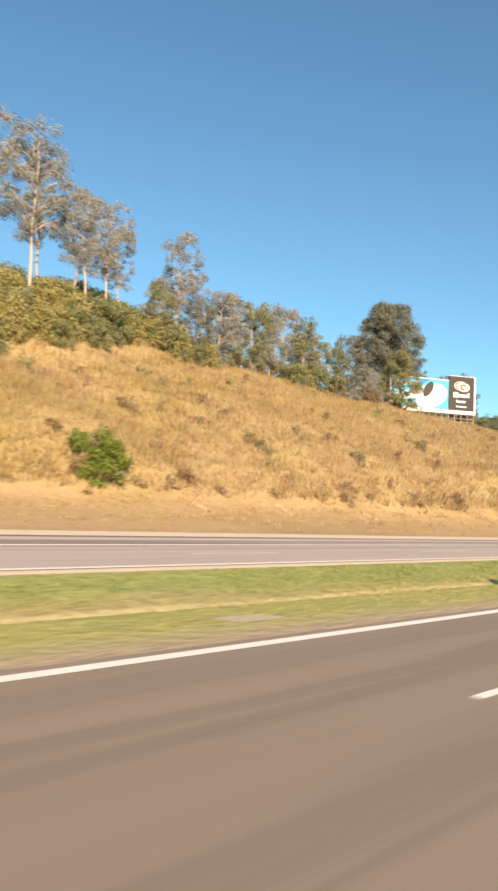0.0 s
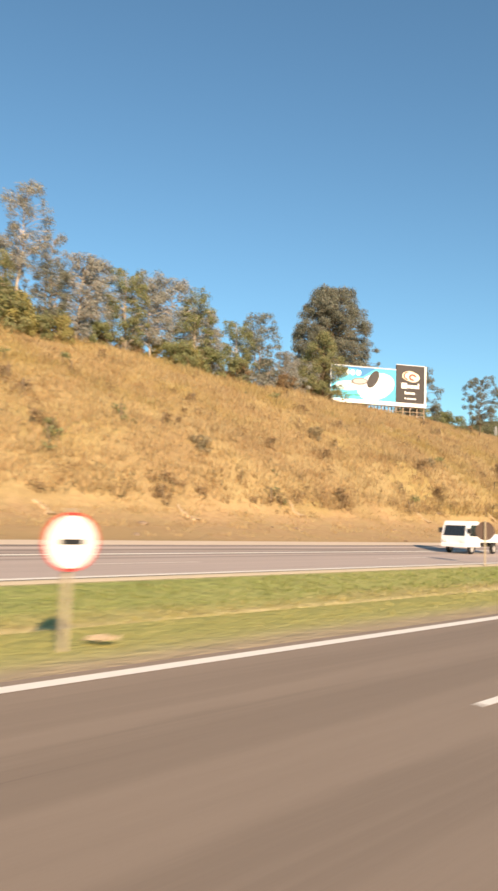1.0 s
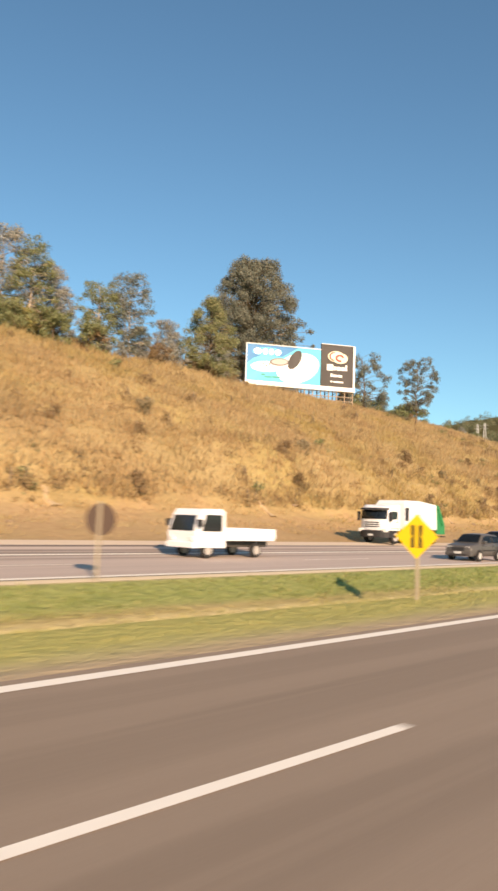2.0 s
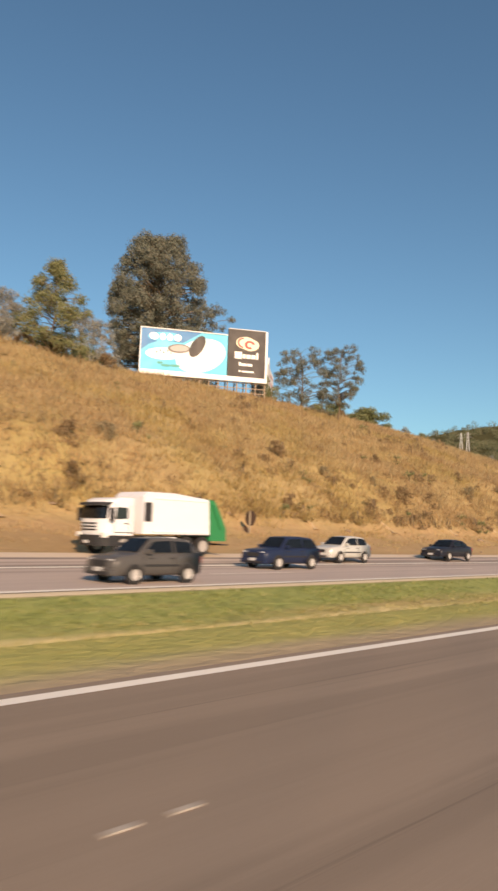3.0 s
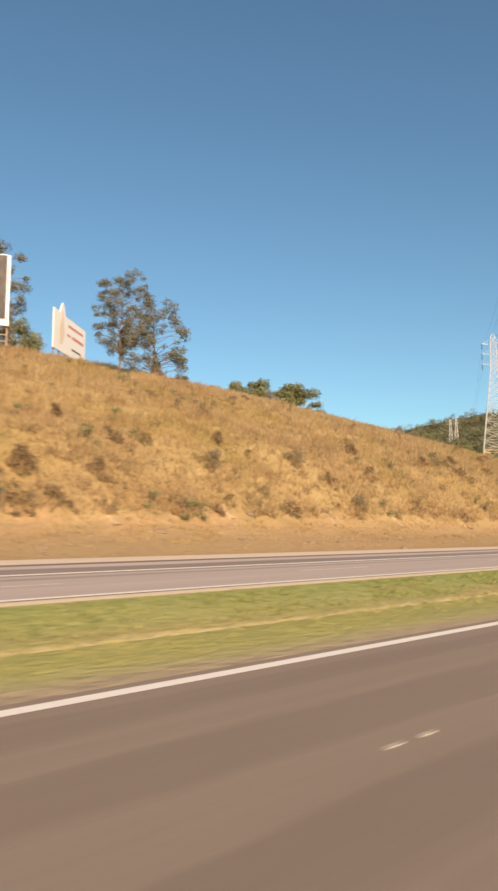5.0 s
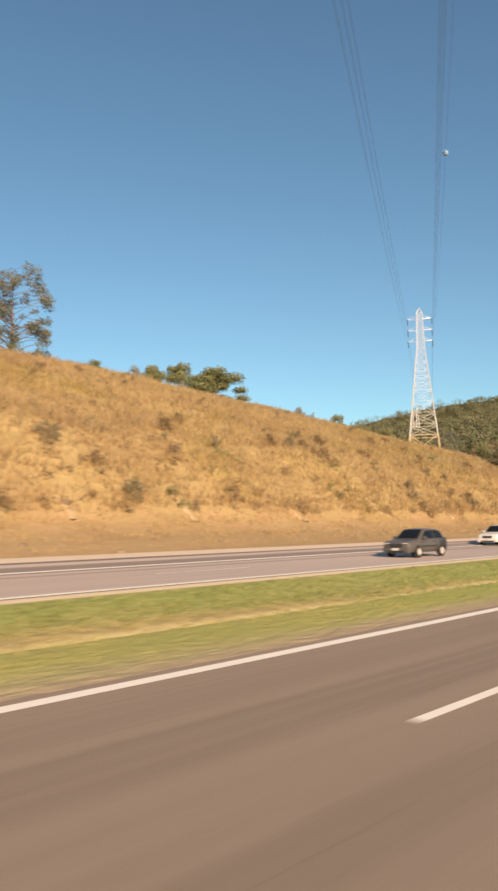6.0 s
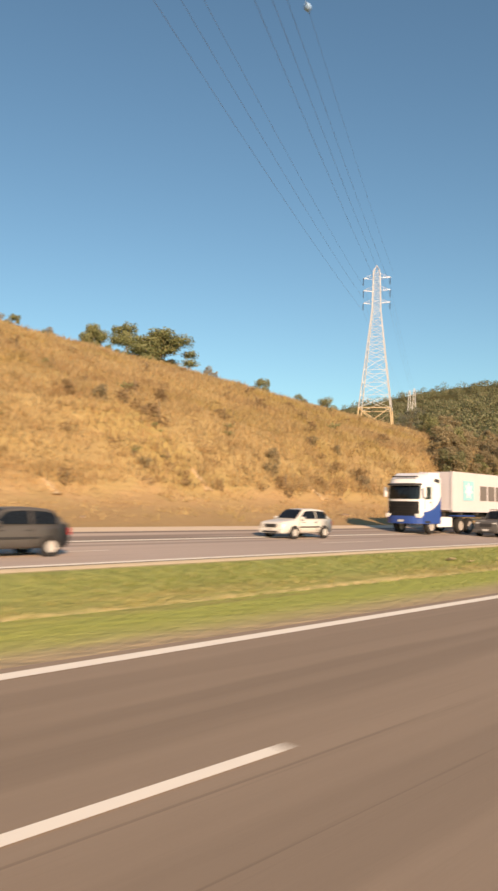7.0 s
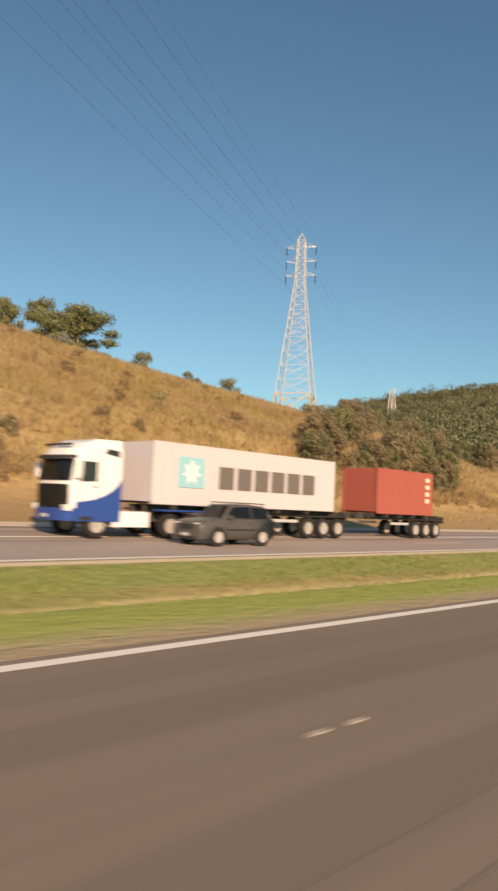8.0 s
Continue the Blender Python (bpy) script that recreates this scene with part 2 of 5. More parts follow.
def block(bm, x0, x1, y0, y1, z0, z1, bevel=0.0, mi=0):
    """A box with bevelled edges, added to bm."""
    r = bmesh.ops.create_cube(bm, size=1.0)
    vs = r["verts"]
    for v in vs:
        v.co = Vector(((x0 + x1) / 2 + v.co.x * (x1 - x0), (y0 + y1) / 2 + v.co.y * (y1 - y0), (z0 + z1) / 2 + v.co.z * (z1 - z0)))
    fs = {f for v in vs for f in v.link_faces}
    if bevel:
        es = list({e for f in fs for e in f.edges})
        r = bmesh.ops.bevel(bm, geom=es, offset=bevel, segments=2, affect="EDGES", profile=0.6)
        fs = set(r["faces"]) | {f for f in fs if f.is_valid}
    for f in fs:
        f.material_index = mi
    return vs


def bar(bm, a, b, r0, r1=None, sides=6):
    """A tapered rod from a to b."""
    a, b = Vector(a), Vector(b)
    r1 = r0 if r1 is None else r1
    way = (b - a).normalized()
    u = way.orthogonal().normalized()
    w = way.cross(u)
    rings = []
    for c, r in ((a, r0), (b, r1)):
        rings.append([bm.verts.new(c + (u * math.cos(k * math.tau / sides) + w * math.sin(k * math.tau / sides)) * r) for k in range(sides)])
    for k in range(sides):
        bm.faces.new((rings[0][k], rings[0][(k + 1) % sides], rings[1][(k + 1) % sides], rings[1][k]))
    bm.faces.new(rings[0][::-1])
    bm.faces.new(rings[1])


def tube(bm, pts, radii, sides=7):
    """A bent, tapering limb through pts."""
    rings = []
    for i, p in enumerate(pts):
        p = Vector(p)
        way = (Vector(pts[min(i + 1, len(pts) - 1)]) - Vector(pts[max(i - 1, 0)])).normalized()
        u = way.cross(Vector((0.31, 0.95, 0.02))).normalized()
        w = way.cross(u)
        rings.append([bm.verts.new(p + (u * math.cos(k * math.tau / sides) + w * math.sin(k * math.tau / sides)) * radii[i]) for k in range(sides)])
    for a, b in zip(rings, rings[1:]):
        for k in range(sides):
            bm.faces.new((a[k], a[(k + 1) % sides], b[(k + 1) % sides], b[k]))
    bm.faces.new(rings[0][::-1])
    bm.faces.new(rings[-1])


def thing(name, x, y, z, turn, label, category, group="", kind=""):
    ob = new(name)
    ob.matrix_basis = pose(x, y, z, 0, 0, turn)
    return tagged(ob, label, category, group, kind)


# ---- the lie of the land: heights across the road, and along the crest ----
CROSS_Y = [-400, -60, -12, -5.0, -4.4, 8.05, 9.5, 11.3, 12.2, 12.7, 13.6, 14.2, 15.0, 16.0, 16.6, 17.02, 17.25, 21.0, 24.6, 27.3, 28.0, 30.4, 31.5, 33.0, 35.5, 37.0, 38.5]
CROSS_Z = [-6, -2, -0.5, -0.06, 0.0, 0.0, -0.04, -0.09, -0.14, -0.46, -0.66, -0.52, -0.30, 0.0, 0.19, 0.236, 0.242, 0.29, 0.38, 0.62, 0.68, 0.80, 0.98, 1.22, 1.58, 1.90, 2.50]
SLOPE_Y = [38.5, 39.5, 41.3, 43, 46.5, 55.5, 66, 79, 79.5]
SLOPE_F = [0, 0.04, 0.118, 0.198, 0.333, 0.54, 0.76, 1.0, 1.004]
CREST_X = [-300, 0, 34.8, 48.5, 67.3, 85, 97, 106, 116, 126, 135, 150, 165, 183, 220, 253, 281, 300, 340, 400, 600, 3000]
CREST_Z = [13, 15.6, 17.1, 18.15, 20.0, 19.8, 19.7, 20.0, 21.1, 22.9, 22.8, 23.0, 22.9, 22.7, 20.9, 18.7, 17.1, 15.3, 12.5, 10, 9, 5]


RIDGE_AZ = [0, 10, 20, 25, 31.5, 35, 38, 42, 48, 60, 90]
RIDGE_EL = [5.6, 8.1, 9.0, 8.7, 8.0, 7.2, 6.5, 5.1, 3.2, 1.2, 0.8]


def smooth01(v, a, b):
    t = np.clip((v - a) / (b - a), 0, 1)
    return t * t * (3 - 2 * t)


def swell(x, y, size, seed):
    """Soft rolling unevenness, a sum of waves."""
    rng = np.random.RandomState(seed)
    out = 0 * x
    for _ in range(7):
        a, k, ph = rng.uniform(0, math.tau), rng.uniform(0.6, 1.7) * math.tau / size, rng.uniform(0, math.tau)
        out = out + np.sin((x * math.cos(a) + y * math.sin(a)) * k + ph)
    return out / 7


def height(x, y):
    """The ground's height, for numbers or arrays."""
    x, y = np.asarray(x, float), np.asarray(y, float)
    flat = np.interp(y, CROSS_Y, CROSS_Z)
    crest = np.interp(x, CREST_X, CREST_Z)
    far = smooth01(x, 98, 126)  # the cut is steeper, and its rim nearer to the road, at its beginning
    f = np.interp(38.5 + (y - 38.5) * (1.40 - 0.40 * far), SLOPE_Y, SLOPE_F)
    rise = np.where(y > 79, 0.03 * np.minimum(y - 79, 90) * smooth01(x, 60, 100), 0)
    rise = rise + 0.42 * np.clip(y - 60, 0, 60) * (1 - smooth01(x, 43, 68))
    on_hill = smooth01(y, 39, 44)
    z = flat + np.where(y > 38.5, (crest - 2.5) * f + rise, 0)
    z = z + on_hill * (0.75 * swell(x, y, 19, 3) + 0.35 * swell(x, y, 6.5, 4)) * (1 - 0.55 * smooth01(y, 60, 79))
    z = z + smooth01(y, 30, 36) * 0.16 * swell(x, y, 5, 9)
    # the wooded ridge far ahead, seen round the end of the hill
    az = np.degrees(np.arctan2(y, np.maximum(x - 150, 1e-3)))
    r = np.hypot(x - 150, y)
    top = 1000 * np.tan(np.radians(np.interp(az, RIDGE_AZ, RIDGE_EL)))
    up = np.clip((r - 200) / 800, 0, 1) ** 1.15
    ridge = top * up * (1 - 0.5 * smooth01(r, 1050, 2200)) * (1 + (0.05 * swell(x, y, 170, 12) + 0.03 * swell(x, y, 60, 13)) * smooth01(r, 250, 600))
    return z + ridge * smooth01(x, 300, 420) * smooth01(y, 40, 110)


def sheet(name, xs, ys, mat, lift=0.0, parent=None, zfun=height):
    gx, gy = np.meshgrid(xs, ys, indexing="ij")
    gz = zfun(gx, gy) + lift
    nx, ny = gx.shape
    verts = np.stack([gx, gy, gz], -1).reshape(-1, 3)
    i = np.arange((nx - 1) * (ny - 1))
    a = (i // (ny - 1)) * ny + i % (ny - 1)
    faces = np.stack([a, a + ny, a + ny + 1, a + 1], -1)
    me = bpy.data.meshes.new(name)
    me.from_pydata(verts.tolist(), [], faces.tolist())
    me.shade_smooth()
    me.materials.append(mat)
    ob = new(name, me)
    ob.parent = parent
    return ob


gx = np.concatenate([[-3000, -1500, -700, -350, -200, -120, -80], np.arange(-60, 20, 4), np.arange(20, 330, 1.5), np.arange(330, 500, 6), np.arange(500, 1500, 22), [1600, 1900, 2400, 3200]])
gy = np.concatenate([[-3000, -1200, -400, -150, -60, -30, -12, -5.0, -4.6, -4.4, 0, 4, 7.9, 8.3, 8.8], np.arange(9.3, 17.15, 0.25), [17.2, 19, 21, 23, 24.6, 26, 27.3, 28.0, 29.2, 30.4, 31.5, 33, 35.5, 37, 38, 38.5], np.arange(39, 50, 0.7), np.arange(50, 92, 1.1), np.arange(94, 180, 7), np.arange(190, 1200, 24), [1300, 1600, 2200, 3200]])
tagged(sheet("ground", gx, gy, M_GROUND, lift=-0.03), "dry hillside, soil verge and grassy median beside a highway", "ground", kind="structure")

# ---- the two carriageways ----
road_x = np.concatenate([[-600, -300, -100], np.arange(-60, 420, 6), [500, 700, 1000]])
road_near = tagged(sheet("road_near", road_x, np.array([-4.4, -3, -1, 1, 3, 5, 7, 8.05]), M_ROAD, 0.012), "warm grey asphalt carriageway with worn wheel tracks", "road", kind="structure")
road_far = tagged(sheet("road_far", road_x, np.array([17.08, 17.4, 19, 21, 23, 24.6, 26, 27.3]), M_ROAD_FAR, 0.012), "worn grey asphalt carriageway with dark tar seams", "road", kind="structure")
shoulder = tagged(sheet("shoulder_far", road_x, np.array([27.33, 27.7, 28.0, 28.6, 29.1]), M_GUTTER, 0.01), "pale gravelly hard shoulder beside the worn carriageway", "shoulder", kind="structure")

strip_y, strip_lift = np.array([16.55, 16.8, 17.0, 17.11, 17.13]), np.array([-0.08, -0.02, 0.004, 0.008, -0.05])
tagged(sheet("verge_strip", np.arange(-60, 421, 3.0), strip_y, M_DIRT, 0.0, None, lambda x, y: height(x, y) + np.interp(y, strip_y, strip_lift)), "narrow strip of pale dirt along the edge of the carriageway", "verge", kind="structure")


def stripe(name, x0, x1, y, width, parent, label=""):
    xs = np.linspace(x0, x1, max(2, int((x1 - x0) / 6) + 2))
    return sheet(name, xs, np.array([y - width / 2, y + width / 2]), M_LINE, 0.020, parent)


for road, y in ((road_near, 7.67), (road_near, -3.6), (road_far, 17.25), (road_far, 24.55)):
    tagged(stripe("edge_line", -300, 700, y, 0.27 if road is road_near else 0.34, road), "worn white edge line")
for x in (-26.0, -9.0, 7.9, 28.8, 43.9, 59.0, 73.8, 89.8, 106.2, 121.6, 139.0, 155.7, 174.5, 191.8, 207.5, 224.0, 240.5, 257.0, 273.5, 290.0):
    stripe("lane_dash", x, x + (5.9 if x == 7.9 else 4.9), 4.04, 0.15, road_near)
    for k in (0.0, 0.75):
        stud = bmesh.new()
        block(stud, x - 6.6 + k * 0.75, x - 6.43 + k * 0.75, 4.015, 4.085, 0.012, 0.028, 0.005)
        part("road_stud", stud, M_STUD, road_near)
for k in range(-4, 22):
    x = 2.0 + k * 16.4
    stripe("lane_dash", x, x + 4.9, 20.95, 0.13, road_far)

# ---- trees, bushes, grass ----
def leaf_mesh(name, centres, radii, counts, size, mat, rng, flat=0.8, droop=0.3, shell=0.42, hug=1.0):
    """A crown: many small pointed leaves round centres, turned outwards so that each lobe catches the light as a whole."""
    ps, ds = [], []
    for c, r, k in zip(centres, radii, counts):
        d = rng.normal(size=(k, 3))
        d /= np.linalg.norm(d, axis=1)[:, None]
        rad = shell + (1 - shell) * rng.rand(k) ** 0.7
        rad = rad * (1 + 0.35 * np.sin(d[:, 0] * 5 + c[0] * 3) * np.sin(d[:, 1] * 4 + c[1] * 2)) + rng.normal(0, 0.05, k)
        ps.append(np.asarray(c) + d * (rad * r)[:, None] * np.array([1, 1, flat]))
        ds.append(d)
    p, d = np.concatenate(ps), np.concatenate(ds)
    k = len(p)
    n = d * hug + rng.normal(0, 0.55, (k, 3))
    n /= np.linalg.norm(n, axis=1)[:, None]
    u = rng.normal(size=(k, 3))
    u[:, 2] = u[:, 2] * 0.6 - droop
    u -= n * np.sum(u * n, 1)[:, None]
    u /= np.linalg.norm(u, axis=1)[:, None]
    w = np.cross(n, u)
    s = size * rng.uniform(0.5, 1.3, (k, 1))
    tri = np.stack([p + u * s, p - u * s * 0.5 + w * s * 0.55, p - u * s * 0.5 - w * s * 0.55], 1).reshape(-1, 3)
    me = bpy.data.meshes.new(name)
    me.from_pydata(tri.tolist(), [], np.arange(3 * k).reshape(k, 3).tolist())
    me.materials.append(mat)
    return me


def tree_parts(seed, tall, crown_low, wide, clumps, leaves, size, mat, bark, shape="cone", lean=0.0, stems=1, thick=0.016, lump=(0.20, 0.46), flat=0.8):
    """Trunk-and-limb mesh and crown mesh of one tree, foot at the origin."""
    rng = np.random.RandomState(seed)
    bm = bmesh.new()
    centres, radii, counts = [], [], []
    for s in range(stems):
        foot = np.array([rng.uniform(-0.5, 0.5), rng.uniform(-0.5, 0.5), -0.6]) * (stems > 1) + np.array([0, 0, -0.6])
        tip = np.array([lean * tall + rng.uniform(-0.05, 0.05) * tall, rng.uniform(-0.05, 0.05) * tall, tall * (0.93 - 0.12 * s)])
        n = 7
        line = [foot + (tip - foot) * i / (n - 1) + np.array([*rng.normal(0, 0.012 * tall, 2), 0]) * (0 < i) for i in range(n)]
        rad = [max(0.03, tall * thick * (1 - 0.87 * i / (n - 1))) for i in range(n)]
        tube(bm, line, rad)
        for k in range(clumps // stems):
            f = crown_low + (1 - crown_low) * ((k + rng.rand()) / (clumps // stems))
            i = min(n - 2, int(f * (n - 1)))
            root = line[i] + (line[i + 1] - line[i]) * (f * (n - 1) - i)
            g = (f - crown_low) / (1 - crown_low)
            if isinstance(shape, tuple):
                reach = float(np.interp(g, *shape)) * (1.0 if k % 3 else rng.uniform(0.3, 0.8))
            elif shape == "cone":
                reach = wide * (0.30 + 0.75 * math.sin(math.pi * min(1, 0.25 + 0.72 * g))) * rng.uniform(0.45, 1.0)
            elif shape == "dome":
                reach = wide * (math.sqrt(max(0.0, 1 - ((g - 0.3) / 0.74) ** 2)) if g > 0.3 else 0.8 + 0.6 * g) * rng.uniform(0.5, 1.0)
            elif shape == "umbrella":
                reach = wide * (0.35 + 0.65 * g) * rng.uniform(0.4, 1.0)
            else:
                reach = wide * (0.4 + 0.6 * math.sin(math.pi * (0.15 + 0.75 * g))) * rng.uniform(0.5, 1.0)
            a = rng.uniform(0, math.tau)
            r = wide * rng.uniform(*lump)
            end = root + np.array([math.cos(a) * (reach - r * 0.6), math.sin(a) * (reach - r * 0.6), rng.uniform(0.02, 0.10) * tall])
            end[2] = min(end[2], tall - r * 0.5)
            mid = (root + end) / 2 + np.array([0, 0, 0.02 * tall])
            tube(bm, [root, mid, end], [rad[i] * 0.5, rad[i] * 0.33, 0.02 + rad[i] * 0.1], 5)
            centres.append(end)
            radii.append(r)
            counts.append(int(leaves / clumps * (r / (wide * sum(lump) / 2)) ** 1.5))
    trunk = bpy.data.meshes.new("trunk")
    bm.normal_update()
    bm.to_mesh(trunk)
    bm.free()
    trunk.shade_smooth()
    trunk.materials.append(bark)
    return trunk, leaf_mesh("crown", centres, radii, counts, size, mat, rng, flat)


def plant(name, meshes, x, y, turn, scale, label, category, group="", sink=0.15, tall_scale=None):
    ob = thing(name, x, y, float(height(x, y)) - sink, turn, label, category, group)
    ob.scale = (scale, scale, tall_scale or scale)
    for one, me in zip(("trunk", "crown"), meshes):
        c = new(one, me)
        c.parent = ob
    return ob


EUC_TALL = [tree_parts(11 + k, 19, 0.42, 4.6, 66, 8600, 0.135, M_LEAF_GREY, M_BARK_PALE, ((0, 0.25, 0.6, 0.88, 1), (2.2, 3.3, 3.6, 3.0, 1.7)), 0.03 * (k - 1), thick=0.011, lump=(0.10, 0.24)) for k in range(3)]
ROW_TREE = [tree_parts(31 + k, 11, 0.20, 3.5, 84, 11500, 0.125, (M_LEAF_GREY, M_LEAF_OLIVE, M_LEAF_GREY, M_LEAF_EUC)[k], M_BARK_PALE, "round", 0.02 * (k - 1), stems=1 + k % 2, thick=0.012, lump=(0.12, 0.28)) for k in range(4)]
GREEN_TREE = tree_parts(51, 11, 0.10, 3.7, 110, 20000, 0.13, M_LEAF_OLIVE, M_BARK, ((0, 0.15, 0.4, 0.7, 0.9, 1), (3.4, 4.2, 4.0, 2.9, 1.6, 0.7)), lump=(0.14, 0.28))
BIG_TREE = tree_parts(61, 26.8, 0.16, 8.0, 340, 130000, 0.165, M_LEAF_EUC, M_BARK, ((0, 0.2, 0.4, 0.55, 0.7, 0.85, 0.95, 1), (5.8, 7.2, 8.0, 8.0, 7.1, 5.9, 4.2, 2.4)), 0.0, thick=0.02, lump=(0.10, 0.24))
THIN_TREE = [tree_parts(71 + k, 13, 0.21, 4.0, 120, 15000, 0.12, M_LEAF_EUC, M_BARK, ((0, 0.15, 0.45, 0.75, 0.92, 1), (1.7, 2.9, 3.9, 3.8, 2.9, 1.8)), 0.02, stems=1 + k, thick=0.011, lump=(0.09, 0.20)) for k in range(2)]
FLAT_TREE = [tree_parts(81 + k, 18, 0.60, 4.8, (13, 26)[k], (9500, 20000)[k], 0.17, M_LEAF_OLIVE, M_BARK_PALE, ((0, 0.4, 0.8, 1), (4.6, 4.4, 3.0, 1.5)), thick=0.012, lump=((0.16, 0.34), (0.20, 0.36))[k], flat=0.72) for k in range(2)]
BUSH = [tree_parts(91 + k, 3.4, 0.08, 2.2, 18, 3500, 0.135, (M_LEAF_OLIVE, M_LEAF_YELLOW, M_LEAF_GREY, M_LEAF_BROWN)[k], M_BARK, "round", stems=2, thick=0.012) for k in range(4)]
WOOD_TREE = [tree_parts(101 + k, 8, 0.08, 3.4, 24, 3200, 0.25, (M_LEAF_WOOD, M_LEAF_OLIVE, M_LEAF_DUSTY)[k], M_BARK, "round", stems=1 + k % 2, thick=0.016) for k in range(3)]
SHRUB = [tree_parts(121 + k, 1.0, 0.05, 0.85, 9, 420, 0.09, (M_LEAF_BROWN, M_STRAW_DARK, M_LEAF_OLIVE)[k], M_BARK, "round", stems=2, thick=0.015) for k in range(3)]
DUSTY_BUSH = [tree_parts(151 + k, 3.2, 0.05, 2.4, 16, 3000, 0.16, (M_LEAF_DUSTY, M_LEAF_BROWN)[k], M_BARK, "round", stems=3, thick=0.012, lump=(0.24, 0.44)) for k in range(2)]

rng = np.random.RandomState(5)
# tall pale eucalypts on the upper slope
for x, y, k, s in ((27.9, 71.8, 0, 1.04), (37.8, 70.9, 1, 1.1), (34.6, 75.2, 2, 1.15), (41.0, 75.2, 0, 0.95), (43.3, 68.4, 2, 0.76), (44.2, 73.5, 1, 0.83), (46.8, 70.1, 0, 0.83), (50.2, 73.5, 1, 0.68), (55.9, 68.4, 1, 0.80), (22.8, 68.4, 2, 0.94), (16.8, 71.8, 0, 1.03), (60.4, 71.8, 2, 0.62)):
    plant("eucalyptus_tree", EUC_TALL[k], x, y, rng.uniform(0, 360), s, "slender pale-barked eucalyptus with thin grey-green foliage on the slope", "tree", "eucalypts on the slope")
# the row along the crest
for x, y, k, s in ((52.7, 67.5, 1, 0.7), (55.3, 70.1, 0, 0.8), (59.6, 68.4, 3, 0.74), (63, 68.4, 2, 0.88), (66.4, 70.1, 0, 0.92), (69.4, 68.4, 1, 0.92), (73.2, 69.2, 2, 0.98), (76.7, 70.1, 0, 1.0), (79.2, 68.4, 1, 0.94), (82.2, 70.1, 2, 0.8), (85.0, 71.0, 0, 0.62), (90.6, 71.8, 1, 0.87), (94.1, 71.3, 3, 1.02), (97.5, 73, 0, 0.5), (100.5, 72.5, 2, 0.64), (103, 73.5, 0, 0.55), (118, 84, 2, 0.8), (123, 86, 0, 0.75)):
    plant("row_tree", ROW_TREE[k], x, y, rng.uniform(0, 360), s, "grey-green tree with several pale stems on the crest", "tree", "trees along the crest")
plant("round_tree", GREEN_TREE, 104.6, 68.0, 40, 0.98, "dense olive-green tree at the edge of the dry slope", "tree", sink=0.6)
plant("big_tree", BIG_TREE, 138.1, 93.8, 10, 1.0, "very large dark eucalyptus with a dense domed crown", "tree")
plant("slim_tree", THIN_TREE[0], 158.6, 71.5, 0, 0.96, "slim airy tree standing alone on the dry crest", "tree")
plant("slim_tree", THIN_TREE[1], 189.5, 105, 80, 1.62, "slim airy double-stemmed tree behind the crest", "tree")
for x, y, k, s, up in ((268.3, 154, 0, 1.85, 1.55), (275.4, 145.5, 1, 2.2, 1.46), (261.5, 157, 1, 1.15, 1.42)):
    plant("flat_crowned_tree", FLAT_TREE[k], x, y, 70 * k, s, "tall tree with a flat dark crown rising behind the crest", "tree", "flat-crowned trees", tall_scale=up)
for x, y, k, s in ((203, 104, 0, 0.66), (209, 104, 1, 0.60), (213, 105, 0, 0.62), (226, 120, 1, 1.02), (236, 121, 0, 1.0), (221, 121, 0, 0.95)):
    plant("crest_tree", (ROW_TREE[3], GREEN_TREE)[k], x, y, rng.uniform(0, 360), s, "low dark tree just showing above the grassy crest", "tree", "trees behind the crest")
plant("lone_tree", THIN_TREE[1], 318, 100, 20, 1.0, "thin tree standing out against the distant ridge", "tree")
plant("small_tree", THIN_TREE[0], 155.4, 100, 130, 1.62, "slender dark tree rising behind the billboard", "tree")
plant("small_tree", ROW_TREE[3], 150, 96, 0, 0.95, "small dark tree behind the billboard", "tree")
plant("small_tree", GREEN_TREE, 143, 92, 0, 0.75, "small dark tree behind the billboard", "tree")

# undergrowth on the upper slope and along the crest
for k in range(105):
    x = rng.uniform(26, 58)
    y = rng.uniform(60 + 0.22 * max(0, x - 26), 77)
    plant("bush", BUSH[rng.choice([0, 1, 1, 1, 0])], x, y, rng.uniform(0, 360), rng.uniform(0.7, 1.3), "yellowish green bush in the thicket above the dry slope", "bush", "thicket above the slope")
for k in range(58):
    x = rng.uniform(50, 124)
    y = rng.uniform(66.5, 72) + 11.5 * float(smooth01(x, 98, 126))
    plant("bush", BUSH[rng.choice([0, 0, 1, 2, 3])], x, y, rng.uniform(0, 360), rng.uniform(0.5, 1.05), "olive green bush under the trees of the crest", "bush", "bushes under the crest trees")
for x, y, k, s in ((151.5, 81, 0, 1.25), (154.5, 84, 0, 0.95), (148.5, 80, 2, 0.8), (171, 80, 3, 0.5), (176, 80, 0, 0.35), (196.8, 82, 2, 0.75), (189, 82, 0, 0.6), (213, 80, 0, 0.3), (216, 92, 2, 0.8), (219, 93, 0, 0.8), (232, 86, 0, 0.55), (237, 82, 0, 0.45), (243, 82, 0, 0.9), (252, 80, 3, 0.4), (228.7, 79, 2, 0.5), (249.5, 79, 0, 0.5), (202.6, 79.5, 2, 0.4), (197.7, 79.5, 0, 0.5), (241.1, 79, 0, 0.35), (261, 82, 0, 0.95), (265, 86, 0, 0.6), (268, 92, 0, 0.9), (272, 95, 0, 0.8)):
    plant("bush", BUSH[k], x, y, rng.uniform(0, 360), s, "low dark bush on the grassy crest line", "bush", "bushes on the crest line")
